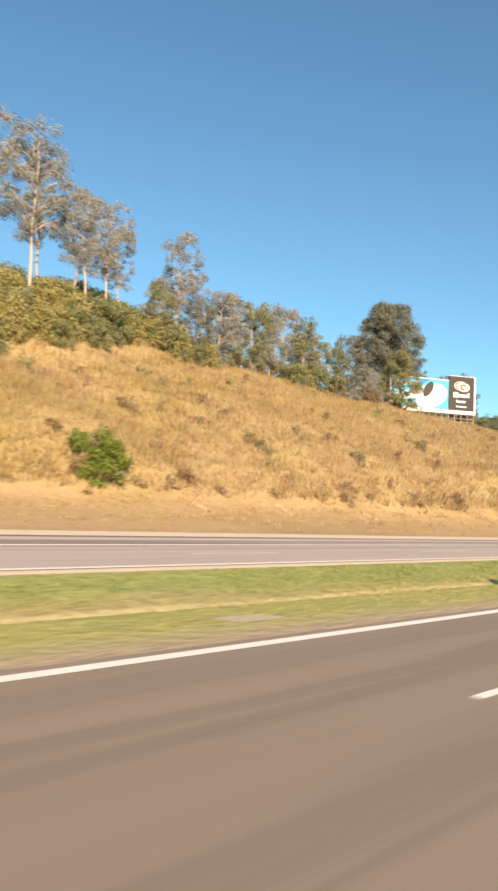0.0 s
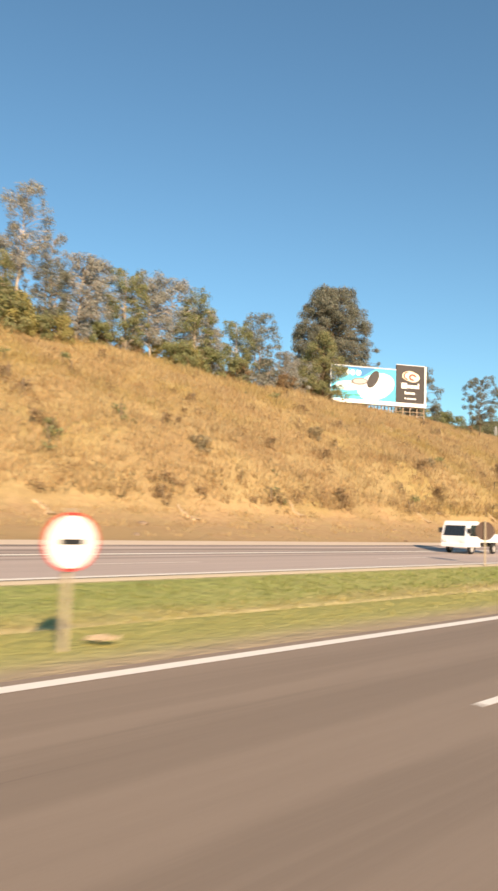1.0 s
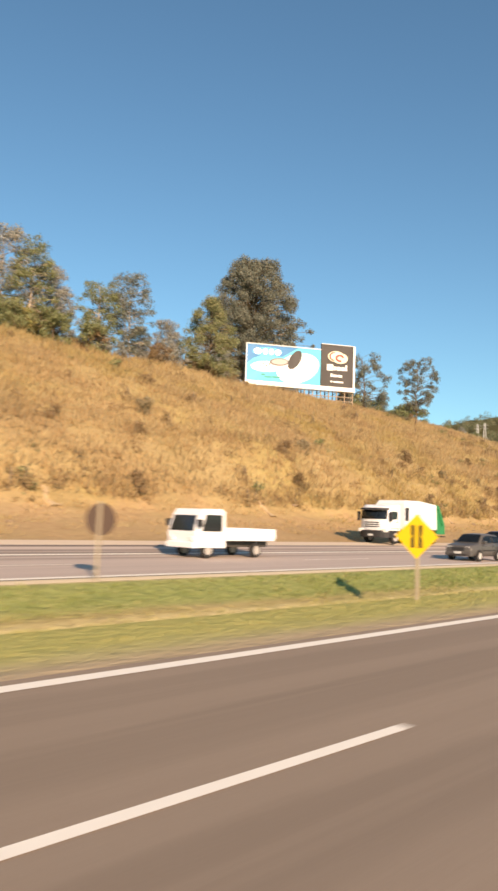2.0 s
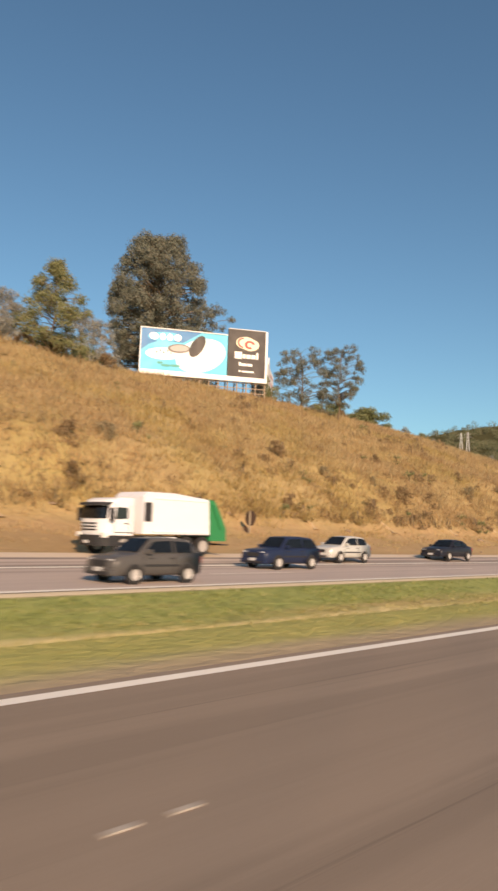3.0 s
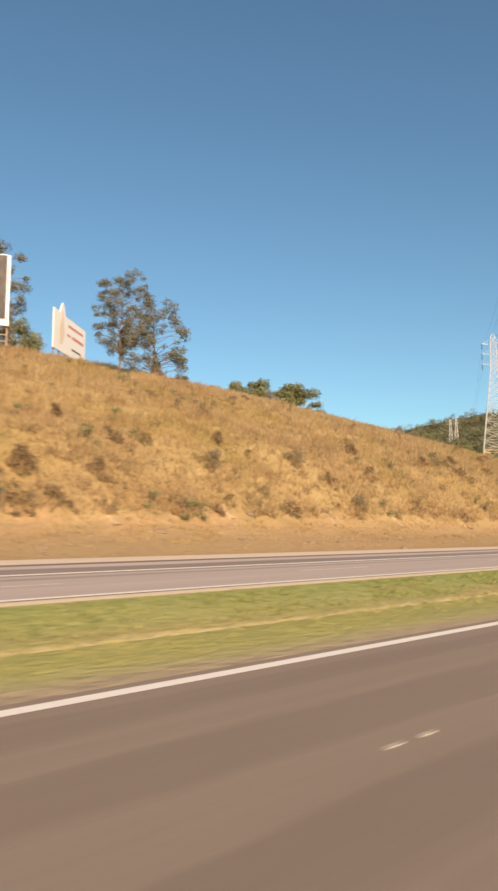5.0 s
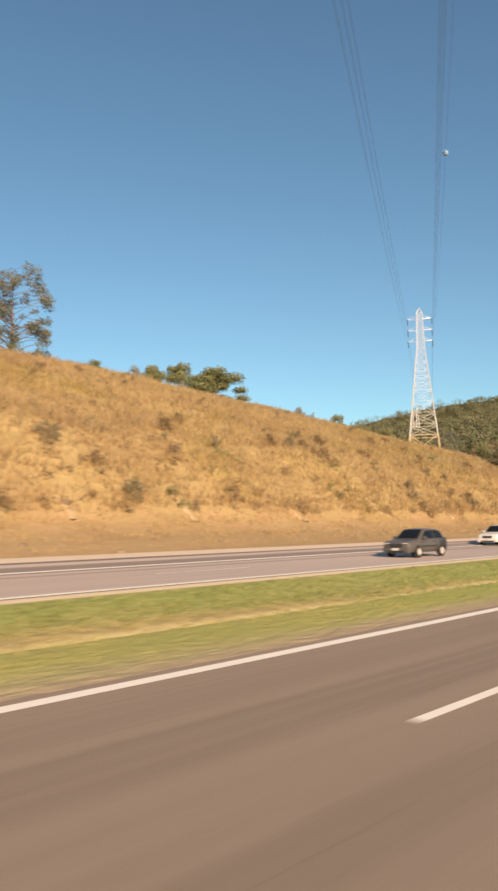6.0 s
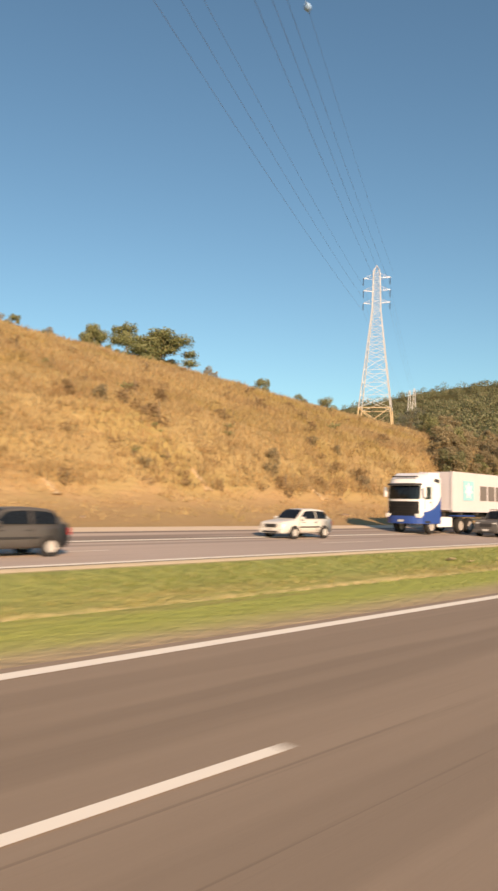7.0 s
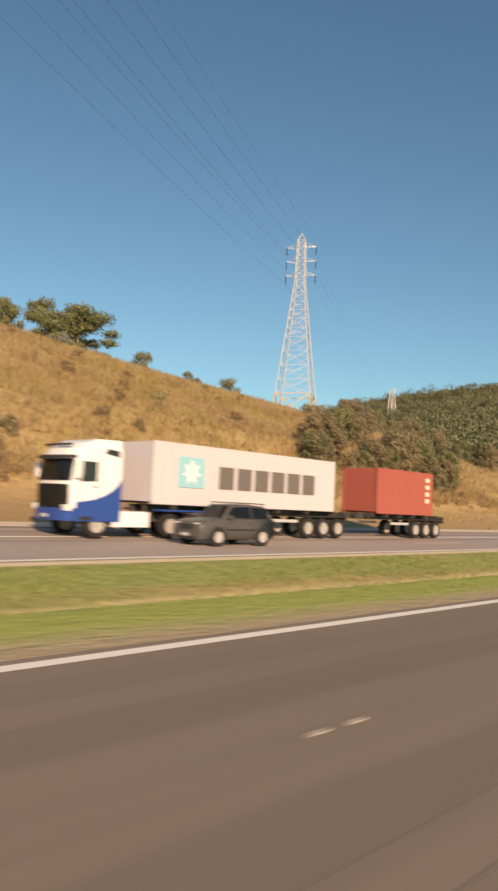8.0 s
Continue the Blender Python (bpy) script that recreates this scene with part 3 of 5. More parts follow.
plant("green_bush", tree_parts(141, 2.9, 0.03, 2.5, 24, 6500, 0.12, M_LEAF_GREEN, M_BARK, "round", stems=3, lump=(0.16, 0.34)), 27.0, 40.3, 0, 1.0, "fresh green leafy bush at the foot of the dry slope", "bush")
plant("dark_bush", tree_parts(142, 1.5, 0.05, 1.0, 10, 900, 0.11, M_LEAF_BROWN, M_BARK, "round", stems=2), 72.3, 39.6, 0, 1.0, "dark withered bush at the foot of the slope", "bush")

# withered shrubs dotted over the dry slope
spots = []
for k in range(560):
    x = rng.uniform(20, 262)
    y = 39.2 + 36 * rng.rand() ** 2.6
    spots.append((x, y))
far_spots = spots[300:]
gz = height(np.array([s[0] for s in far_spots]), np.array([s[1] for s in far_spots]))
low = leaf_mesh("low_scrub", [(s[0], s[1], z + 0.3) for s, z in zip(far_spots, gz)], rng.uniform(0.4, 0.9, len(far_spots)), [110] * len(far_spots), 0.09, M_LEAF_BROWN, rng)
tagged(new("low_scrub", low), "low withered scrub scattered through the dry grass", "scrub", kind="stuff")
for x, y in spots[:300]:
    plant("shrub", SHRUB[rng.choice([0, 1, 1, 0, 2])], x, y, rng.uniform(0, 360), rng.uniform(0.5, 1.6), "withered brown shrub in the dry grass", "shrub", "shrubs on the dry slope", sink=0.05)

# larger dusty bushes along the foot of the slope
for k in range(34):
    x, y = rng.uniform(55, 218), 40.2 + 11 * rng.rand() ** 1.6
    plant("dusty_bush", DUSTY_BUSH[k % 2], x, y, rng.uniform(0, 360), rng.uniform(0.25, 0.50), "dusty brown-green bush low on the dry slope", "bush", "bushes low on the slope")

# the wood that covers the end of the hill
for k in range(190):
    y = 40.5 + 50 * rng.rand() ** 1.2
    x = 236 + 1.35 * (y - 42) + 120 * rng.rand() ** 1.5
    if y < 47 and 262 < x < 282:
        continue
    if k % 6 == 0:  # low scrub in front of the wood
        x, y = 232 + 26 * rng.rand(), 40.5 + 6 * rng.rand()
    plant("wood_tree", WOOD_TREE[rng.choice([0, 1, 2, 2])], x, y, rng.uniform(0, 360), rng.uniform(0.28, 0.58), "brownish green tree of the wood at the end of the hill", "tree", "wood at the end of the hill")


def blades(name, xs, ys, per, tall, spread, mat, label, category, seed, width=0.09):
    """Grass tufts as one mesh: each tuft a fan of thin blades that lean outwards."""
    g = np.random.RandomState(seed)
    zs = height(xs, ys) - 0.06
    base = np.repeat(np.stack([xs, ys, zs], 1), per, 0)
    size = np.repeat(g.uniform(0.55, 1.4, len(xs)), per)[:, None]
    k = len(base)
    out = np.stack([g.normal(0, 0.35, k), g.normal(0, 0.35, k), np.zeros(k)], 1)
    base = base + out * spread * size
    a = g.uniform(0, math.tau, k)
    side = np.stack([np.cos(a), np.sin(a), np.zeros(k)], 1) * (width * spread * size)
    lean = (np.stack([g.normal(0, 0.22, k), g.normal(0, 0.22, k), np.ones(k)], 1) + out * 0.9) * tall * size * g.uniform(0.5, 1.25, (k, 1))
    v = np.stack([base - side, base + side, base + lean], 1).reshape(-1, 3)
    me = bpy.data.meshes.new(name)
    me.from_pydata(v.tolist(), [], np.arange(3 * k).reshape(k, 3).tolist())
    me.materials.append(mat)
    return tagged(new(name, me), label, category, kind="stuff")


def patchy(n, x0, x1, y0, y1, size, keep, seed, power=1.0):
    """Random places that gather in patches."""
    g = np.random.RandomState(seed)
    x, y = g.uniform(x0, x1, n), y0 + (y1 - y0) * g.rand(n) ** power
    ok = swell(x, y * 1.3, size, seed + 50) + g.normal(0, 0.18, n) > keep
    return x[ok], y[ok]


xs, ys = patchy(52000, 8, 285, 39.6, 81, 14, -0.62, 21, 1.1)
blades("dry_grass", xs, ys, 8, 0.46, 1.0, M_STRAW, "tall golden dry grass covering the hillside", "grass", 22, 0.045)
xs, ys = patchy(22000, 8, 285, 39.2, 80, 9, 0.05, 23, 1.5)
blades("brown_grass", xs, ys, 8, 0.62, 0.9, M_STRAW_DARK, "darker brown dry grass in patches on the hillside", "grass", 24, 0.045)
xs, ys = patchy(16000, 8, 285, 30.5, 40.8, 6, 0.0, 33, 0.45)
blades("verge_grass", xs, ys, 6, 0.22, 0.7, M_STRAW, "sparse dry grass tufts on the bare soil", "grass", 34, 0.05)
for x0, x1, y0, y1, mat, label, seed, many, tall in (
        (0, 150, 9.4, 12.4, M_BLADE_DRY, "short olive grass beside the dirt edge of the median", 25, 22, 0.055),
        (150, 330, 9.4, 12.4, M_BLADE, "short green grass beside the dirt edge of the median", 26, 22, 0.055),
        (0, 330, 14.9, 16.6, M_BLADE, "short green grass on the bank of the median ditch", 27, 36, 0.08),
        (0, 330, 13.95, 14.35, M_STRAW_PALE, "pale straw-coloured grass along the bed of the median ditch", 29, 34, 0.09),
        (0, 330, 14.35, 15.1, M_BLADE_DRY, "brownish grass at the foot of the median bank", 31, 20, 0.08)):
    xs, ys = patchy(int(many * (x1 - x0) * (y1 - y0)), x0, x1, y0, y1, 9, -0.25, seed)
    blades("median_grass", xs, ys, 5, tall, 0.45, mat, label, "grass", seed + 1, 0.07)

# the far forest on the ridge: domed clumps of leaves
g = np.random.RandomState(77)
px, py = [], []
while len(px) < 3400:
    az, r = radians(g.uniform(2, 50)), 190 + 900 * g.rand() ** 1.3
    x, y = 150 + r * math.cos(az), r * math.sin(az)
    if x > 300 and y > 36 and (x > 330 or y > 95):
        px.append(x)
        py.append(y)
px, py = np.array(px), np.array(py)
pz = height(px, py)
sz = g.uniform(2.2, 4.6, len(px)) * (0.8 + 0.5 * np.clip((px - 300) / 700, 0, 1))
woods = leaf_mesh("far_forest", np.stack([px, py, pz + sz * 0.6], 1), sz, np.full(len(px), 105), 0.85, M_LEAF_WOOD, g, flat=0.85, droop=0.1, shell=0.75)
tagged(new("far_forest", woods), "dark green forest covering the distant ridge", "forest", kind="stuff")

# ---- paints and metals of the things ----
M_STEEL = plain("galvanised_steel", (0.66, 0.66, 0.66), 0.45, 0.35, 0.12, 3)
M_STEEL_DULL = plain("weathered_steel", (0.34, 0.26, 0.19), 0.7, 0.2, 0.2, 3)
M_SIGN_WHITE = plain("sign_white", (0.85, 0.84, 0.80), 0.4, vary=0.05)
M_SIGN_RED = plain("sign_red", (0.62, 0.05, 0.04), 0.4, vary=0.08)
M_SIGN_BLACK = plain("sign_black", (0.02, 0.02, 0.022), 0.45)
M_SIGN_YELLOW = plain("sign_yellow", (0.85, 0.55, 0.02), 0.4, vary=0.06)
M_SIGN_BACK = plain("sign_back", (0.10, 0.065, 0.05), 0.7, 0.1, 0.25)
M_POST = plain("wooden_post", (0.36, 0.30, 0.22), 0.9, vary=0.25, scale=4, bump=0.2)
M_BB_BLUE = plain("poster_sky_blue", (0.05, 0.52, 0.76), 0.45, vary=0.06, scale=0.4)
M_BB_DEEP = plain("poster_deep_blue", (0.02, 0.20, 0.46), 0.45, vary=0.08, scale=0.6)
M_BB_PALE = plain("poster_pale_blue", (0.55, 0.80, 0.86), 0.45, vary=0.06, scale=0.6)
M_BB_WHITE = plain("poster_white", (0.85, 0.85, 0.84), 0.45, vary=0.05, scale=0.6)
M_BB_DARK = plain("poster_charcoal", (0.035, 0.030, 0.030), 0.5, vary=0.15, scale=0.6)
M_BB_GREY = plain("poster_grey", (0.16, 0.14, 0.13), 0.5, vary=0.2, scale=2)
M_BB_STONE = plain("poster_stone", (0.42, 0.40, 0.39), 0.5, vary=0.25, scale=4)
M_BB_TEAL = plain("poster_teal", (0.02, 0.30, 0.25), 0.45)
M_BB_CREAM = plain("poster_cream", (0.88, 0.76, 0.56), 0.45, vary=0.06)
M_BB_RED = plain("poster_red", (0.60, 0.05, 0.05), 0.45, vary=0.06)
M_BB_PINK = plain("poster_faded_red", (0.66, 0.28, 0.24), 0.45, vary=0.12)
M_BB_SAND = plain("poster_sand", (0.80, 0.66, 0.48), 0.45, vary=0.06)


def plate(bm, pts, y, thick=0.02):
    """A flat shape in the x-z plane, thick towards +y."""
    a = [bm.verts.new((x, y, z)) for x, z in pts]
    b = [bm.verts.new((x, y + thick, z)) for x, z in pts]
    bm.faces.new(a)
    bm.faces.new(b[::-1])
    for i in range(len(pts)):
        j = (i + 1) % len(pts)
        bm.faces.new((a[j], a[i], b[i], b[j]))


def oval(cx, cz, rx, rz, n=28, a0=0.0, a1=math.tau, tilt=0.0):
    out = []
    for k in range(n):
        a = a0 + (a1 - a0) * k / (n if a1 - a0 >= math.tau - 0.01 else n - 1)
        x, z = rx * math.cos(a), rz * math.sin(a)
        out.append((cx + x * math.cos(tilt) - z * math.sin(tilt), cz + x * math.sin(tilt) + z * math.cos(tilt)))
    return out


def arc(cx, cz, r0, r1, a0, a1, n=16, squash=0.8):
    return [(cx + r1 * math.cos(a0 + (a1 - a0) * k / n), cz + squash * r1 * math.sin(a0 + (a1 - a0) * k / n)) for k in range(n + 1)] + \
           [(cx + r0 * math.cos(a1 + (a0 - a1) * k / n), cz + squash * r0 * math.sin(a1 + (a0 - a1) * k / n)) for k in range(n + 1)]


def flat_part(name, pts, y, mat, parent, label="", thick=0.02):
    bm = bmesh.new()
    plate(bm, pts, y, thick)
    return part(name, bm, mat, parent, label)


def rect(x0, x1, z0, z1):
    return [(x0, z0), (x1, z0), (x1, z1), (x0, z1)]


# ---- road signs ----
def sign_post(parent, tall, wide=0.09, y=0.05):
    bm = bmesh.new()
    block(bm, -wide / 2, wide / 2, y, y + wide, -0.5, tall, 0.01)
    part("post", bm, M_POST, parent)


round_sign = thing("road_sign", 27.0, 9.65, float(height(27.0, 9.65)) + 0.08, -3, "round white sign with red rim and black bar on post", "road sign")
sign_post(round_sign, 2.0)
flat_part("rim", oval(0, 1.5, 0.44, 0.44, 40), 0.0, M_SIGN_RED, round_sign, "red rim", 0.03)
flat_part("face", oval(0, 1.5, 0.395, 0.395, 40), -0.006, M_SIGN_WHITE, round_sign, "white face", 0.005)
flat_part("symbol", rect(-0.21, 0.21, 1.46, 1.54), -0.011, M_SIGN_BLACK, round_sign, "black horizontal bar", 0.004)

warning_sign = thing("road_sign", 60.9, 11.3, float(height(60.9, 11.3)) - 0.22, -80, "yellow diamond warning sign with black marks on a post", "road sign")
sign_post(warning_sign, 2.6)
flat_part("face", [(0, 1.34), (0.64, 1.98), (0, 2.62), (-0.64, 1.98)], 0.0, M_SIGN_YELLOW, warning_sign, "yellow diamond face", 0.03)
for sx in (-1, 1):
    flat_part("symbol", [(sx * 0.06, 1.66), (sx * 0.17, 1.66), (sx * 0.17, 1.90), (sx * 0.13, 1.98), (sx * 0.17, 2.06), (sx * 0.17, 2.30), (sx * 0.06, 2.30)][::sx], -0.006, M_SIGN_BLACK, warning_sign, "black road-narrowing mark", 0.005)

back_sign = thing("road_sign", 53.9, 16.75, float(height(53.9, 16.75)), -60, "round sign seen from its dark bare back", "road sign")
sign_post(back_sign, 2.1, 0.08, -0.09)
flat_part("back", oval(0, 1.62, 0.44, 0.44, 36), 0.0, M_SIGN_BACK, back_sign, "dark bare metal back", 0.03)
back_sign2 = thing("road_sign", 103.0, 37.0, float(height(103.0, 37.0)) - 0.15, -94, "round sign on a pale post, seen from its dark back", "road sign")
sign_post(back_sign2, 1.75, 0.10, -0.11)
flat_part("back", oval(0, 1.25, 0.56, 0.56, 36), 0.0, M_SIGN_BACK, back_sign2, "dark bare metal back", 0.03)
flat_part("lower_plate", [(-0.60, 0.62), (-0.36, 0.76), (-0.05, 0.30), (-0.10, 0.10), (-0.25, 0.14)], -0.14, M_SIGN_BACK, back_sign2, "bent dark plate hanging askew", 0.03)

# ---- the large billboard ----
BBZ = 25.75
billboard = thing("billboard", 130.9, 87.6, BBZ, -32.7, "large blue and charcoal advertising billboard on a lattice of posts", "billboard")
bm = bmesh.new()
block(bm, 0, 13.35, 0.05, 0.35, 0, 6.35, 0.03)
blue = part("blue_panel", bm, M_BB_BLUE, billboard, "sky-blue poster panel")
bm = bmesh.new()
block(bm, 13.4, 19.35, 0.0, 0.36, 0, 7.45, 0.03)
dark = part("dark_panel", bm, M_BB_DARK, billboard, "charcoal poster panel")
for name, x0, x1, z0, z1 in (("bottom_trim", -0.15, 19.75, -0.75, -0.02), ("top_trim", -0.15, 13.38, 6.36, 6.5), ("side_trim", -0.15, 0.0, -0.02, 6.36), ("side_trim", 19.37, 19.72, -0.02, 7.5), ("top_trim", 13.4, 19.37, 7.46, 7.56)):
    bm = bmesh.new()
    block(bm, x0, x1, -0.06, 0.4, z0, z1, 0.02)
    part(name, bm, M_BB_WHITE, billboard, "white edge board")
# printed shapes of the blue panel, from the back to the front
flat_part("print_patch", [(0.02, 2.9), (1.2, 3.9), (2.6, 4.5), (6.4, 4.5), (9.2, 6.32), (0.02, 6.32)], 0.040, M_BB_DEEP, blue, "deep blue corner", 0.008)
flat_part("print_wave", oval(9.2, 2.75, 4.0, 2.55, 36, tilt=0.35), 0.030, M_BB_PALE, blue, "pale splash", 0.008)
flat_part("print_wave", oval(9.7, 2.6, 3.1, 1.9, 36, tilt=0.4), 0.020, M_BB_WHITE, blue, "white splash", 0.008)
flat_part("print_packet", oval(3.6, 2.6, 2.9, 0.95, 28, tilt=0.05), 0.022, M_BB_PALE, blue, "pale blue packet", 0.008)
flat_part("print_logo", oval(3.6, 5.2, 2.6, 0.72, 28, tilt=0.05), 0.030, M_BB_BLUE, blue, "blue oval", 0.006)
for x0, x1 in ((1.2, 2.6), (2.8, 3.7), (3.9, 4.8), (5.0, 6.1)):
    flat_part("print_logo", oval((x0 + x1) / 2, 5.2, (x1 - x0) / 2, 0.55, 14), 0.022, M_BB_WHITE, blue, "white lettering shape", 0.006)
flat_part("print_biscuit", oval(5.9, 3.05, 1.75, 0.72, 28, tilt=0.06), 0.014, M_BB_WHITE, blue, "white filling", 0.005)
flat_part("print_biscuit", oval(5.8, 3.55, 1.75, 0.70, 28, tilt=0.06), 0.008, M_BB_GREY, blue, "dark biscuit", 0.005)
flat_part("print_biscuit", oval(8.6, 4.15, 1.9, 0.95, 28, tilt=1.05), 0.004, M_BB_DARK, blue, "dark biscuit", 0.003)
flat_part("print_biscuit", oval(5.85, 3.60, 1.42, 0.50, 28, tilt=0.06), 0.005, M_BB_STONE, blue, "grey biscuit face", 0.002)
for cx, cz, rx in ((3.0, 1.15, 0.45), (3.9, 0.80, 0.75), (5.3, 0.85, 0.80)):
    flat_part("print_bar", oval(cx, cz, rx, 0.17, 14), 0.014, M_BB_TEAL, blue, "teal bar of small writing", 0.006)
for k in range(6):
    flat_part("print_dot", oval(2.4 + 0.55 * k, 2.75 + 0.3 * (k % 2), 0.13, 0.13, 8), 0.014, M_BB_DARK, blue, "", 0.006)
# printed shapes of the dark panel
flat_part("print_emblem", oval(16.2, 5.4, 1.55, 0.98, 30), -0.008, M_BB_CREAM, dark, "cream oval", 0.006)
flat_part("print_emblem", oval(16.9, 5.15, 1.45, 0.95, 30), -0.012, M_BB_CREAM, dark, "cream oval", 0.004)
flat_part("print_emblem", arc(16.85, 5.15, 0.42, 0.85, 0.2, 5.2), -0.017, M_BB_RED, dark, "red ring", 0.004)
flat_part("print_emblem", arc(15.9, 5.4, 0.75, 1.05, 1.6, 4.6), -0.017, M_BB_RED, dark, "red arc", 0.004)
for x0, x1, z0, z1 in ((14.5, 15.65, 2.85, 3.95), (15.75, 16.25, 2.95, 3.6), (16.35, 17.05, 2.95, 3.6), (17.15, 17.85, 2.95, 3.6), (17.95, 18.25, 2.95, 4.0)):
    flat_part("print_logo", rect(x0, x1, z0, z1), -0.008, M_BB_WHITE, dark, "white bar in place of a name", 0.006)
for x0, x1, z0, z1 in ((15.2, 15.55, 1.75, 2.3), (15.6, 16.5, 1.75, 2.15), (16.6, 17.35, 1.75, 2.15), (15.2, 15.5, 0.75, 1.05), (15.7, 17.6, 0.75, 1.0)):
    flat_part("print_bar", rect(x0, x1, z0, z1), -0.008, M_BB_WHITE, dark, "white bar of small writing", 0.006)
# supports
for row, y in enumerate((0.5, 2.6)):
    for k in range(14):
        x = 0.3 + k * 1.48
        wx, wy = (Matrix.Rotation(radians(-32.7), 3, "Z") @ Vector((x, y, 0))).xy
        gz = float(height(130.9 + wx, 87.6 + wy)) - BBZ - 0.4
        bm = bmesh.new()
        block(bm, x - 0.09, x + 0.09, y - 0.09, y + 0.09, gz, 6.0 if row == 0 else 3.0, 0.015)
        part("support_post", bm, M_STEEL_DULL, billboard)
for z in (-0.95, -1.75, -2.5):
    bm = bmesh.new()
    block(bm, 0.2, 19.6, 0.38, 0.5, z, z + 0.13, 0.015)
    part("support_rail", bm, M_STEEL_DULL, billboard)
bm = bmesh.new()
for k in range(13):
    x = 0.3 + k * 1.48
    bar(bm, (x, 0.6, 3.0), (x, 2.5, -0.5), 0.05)
    bar(bm, (x, 0.6, -1.0), (x, 2.5, -1.0), 0.05)
part("brace", bm, M_STEEL_DULL, billboard)

# ---- the white billboard, seen obliquely ----
B2Z = 26.7
white_board = thing("billboard", 159.6, 88.0, B2Z, 36.7, "white roadside billboard with faded lettering and a cut-out top", "billboard")
flat_part("panel", [(0, 0), (11.7, 0), (11.7, 5.3), (4.0, 5.4), (3.6, 6.4), (3.0, 7.1), (2.4, 6.3), (2.1, 5.5), (0, 5.6)], 0.0, M_BB_WHITE, white_board, "white cut-out panel", 0.2)
flat_part("print_figure", [(2.0, 0.9), (3.1, 1.2), (3.7, 3.0), (3.3, 4.6), (2.9, 6.4), (2.5, 4.8), (1.9, 3.2)], -0.012, M_BB_SAND, white_board, "sand-coloured plain shape", 0.008)
for x0, x1, z0, z1 in ((5.0, 10.6, 4.1, 4.5), (4.6, 6.0, 2.75, 3.1), (6.5, 10.9, 2.7, 3.15), (6.4, 9.9, 1.05, 1.35)):
    flat_part("print_bar", rect(x0, x1, z0, z1), -0.012, M_BB_PINK if z0 > 2 else M_BB_GREY, white_board, "bar of unreadable red writing" if z0 > 2 else "bar of unreadable grey writing", 0.008)
for k in range(6):
    x = 0.5 + k * 2.1
    wx, wy = (Matrix.Rotation(radians(36.7), 3, "Z") @ Vector((x, 0.3, 0))).xy
    gz = float(height(159.6 + wx, 88 + wy)) - B2Z - 0.4
    bm = bmesh.new()
    block(bm, x - 0.1, x + 0.1, 0.21, 0.41, gz, 4.8, 0.015)
    part("support_post", bm, M_STEEL_DULL, white_board)

# ---- pylons and their cables ----
M_LEG = plain("weathered_galvanising", (0.60, 0.47, 0.30), 0.6, 0.2, 0.15, 3)
M_CABLE = plain("aluminium_cable", (0.16, 0.16, 0.17), 0.6, 0.3)
LINE = Vector((0.870, 0.492, 0))
SIDE = Vector((-0.492, 0.870, 0))


def lattice(bm, z0, w0, z1, w1, steps, r, thin):
    """Four legs and crossed braces between two square sections."""
    corner = [(-1, -1), (1, -1), (1, 1), (-1, 1)]
    at = lambda f, c: Vector((c[0] * (w0 + (w1 - w0) * f) / 2, c[1] * (w0 + (w1 - w0) * f) / 2, z0 + (z1 - z0) * f))
    for c in corner:
        bar(bm, at(0, c), at(1, c), r, r, 5)
    for k in range(steps):
        a, b = k / steps, (k + 1) / steps
        for i in range(4):
            c, d = corner[i], corner[(i + 1) % 4]
            bar(bm, at(a, c), at(b, d), thin, thin, 4)
            bar(bm, at(a, d), at(b, c), thin, thin, 4)
            bar(bm, at(b, c), at(b, d), thin, thin, 4)


def pylon(x, y, foot, label, turn=29.5):
    base = thing("pylon", x, y, foot, turn, label, "pylon", "power line")
    bm = bmesh.new()
    lattice(bm, -0.6, 6.9, 4.2, 6.2, 1, 0.14, 0.09)
    part("leg_frame", bm, M_LEG, base, "weathered tan leg frame")
    bm = bmesh.new()
    lattice(bm, 4.2, 6.2, 14.5, 3.9, 4, 0.10, 0.04)
    lattice(bm, 14.5, 3.9, 24.5, 1.75, 6, 0.09, 0.038)
    part("body", bm, M_STEEL, base)
    bm = bmesh.new()
    lattice(bm, 24.5, 1.75, 32.6, 1.3, 7, 0.085, 0.035)
    for c in ((-1, -1), (1, -1), (1, 1), (-1, 1)):
        bar(bm, (c[0] * 0.65, c[1] * 0.65, 32.6), (0, 0, 33.9), 0.07)
    part("mast", bm, M_STEEL, base)
    for z in (26.0, 28.6, 31.2):
        for s in (-1, 1):
            bm = bmesh.new()
            tip = Vector((0, s * 2.7, z + 0.15))
            for a in ((-0.6, s * 0.7, z), (0.6, s * 0.7, z), (0, s * 0.7, z + 1.0)):
                bar(bm, a, tip, 0.035, 0.03, 4)
            for f in (0.35, 0.65):
                p = [Vector(a).lerp(tip, f) for a in ((-0.6, s * 0.7, z), (0.6, s * 0.7, z), (0, s * 0.7, z + 1.0))]
                for i in range(3):
                    bar(bm, p[i], p[(i + 1) % 3], 0.02, 0.02, 4)
            arm = part("cross_arm", bm, M_STEEL, base)
            bm = bmesh.new()
            bar(bm, tip, tip - Vector((0, 0, 1.5)), 0.04)
            for k in range(9):
                bar(bm, tip - Vector((0, 0, 0.2 + 0.14 * k)), tip - Vector((0, 0, 0.26 + 0.14 * k)), 0.10, 0.08, 8)
            part("insulator", bm, M_SIGN_BLACK, arm, "dark insulator string")
    return base


TOWER = Vector((279.8, 84.6, 17.4))
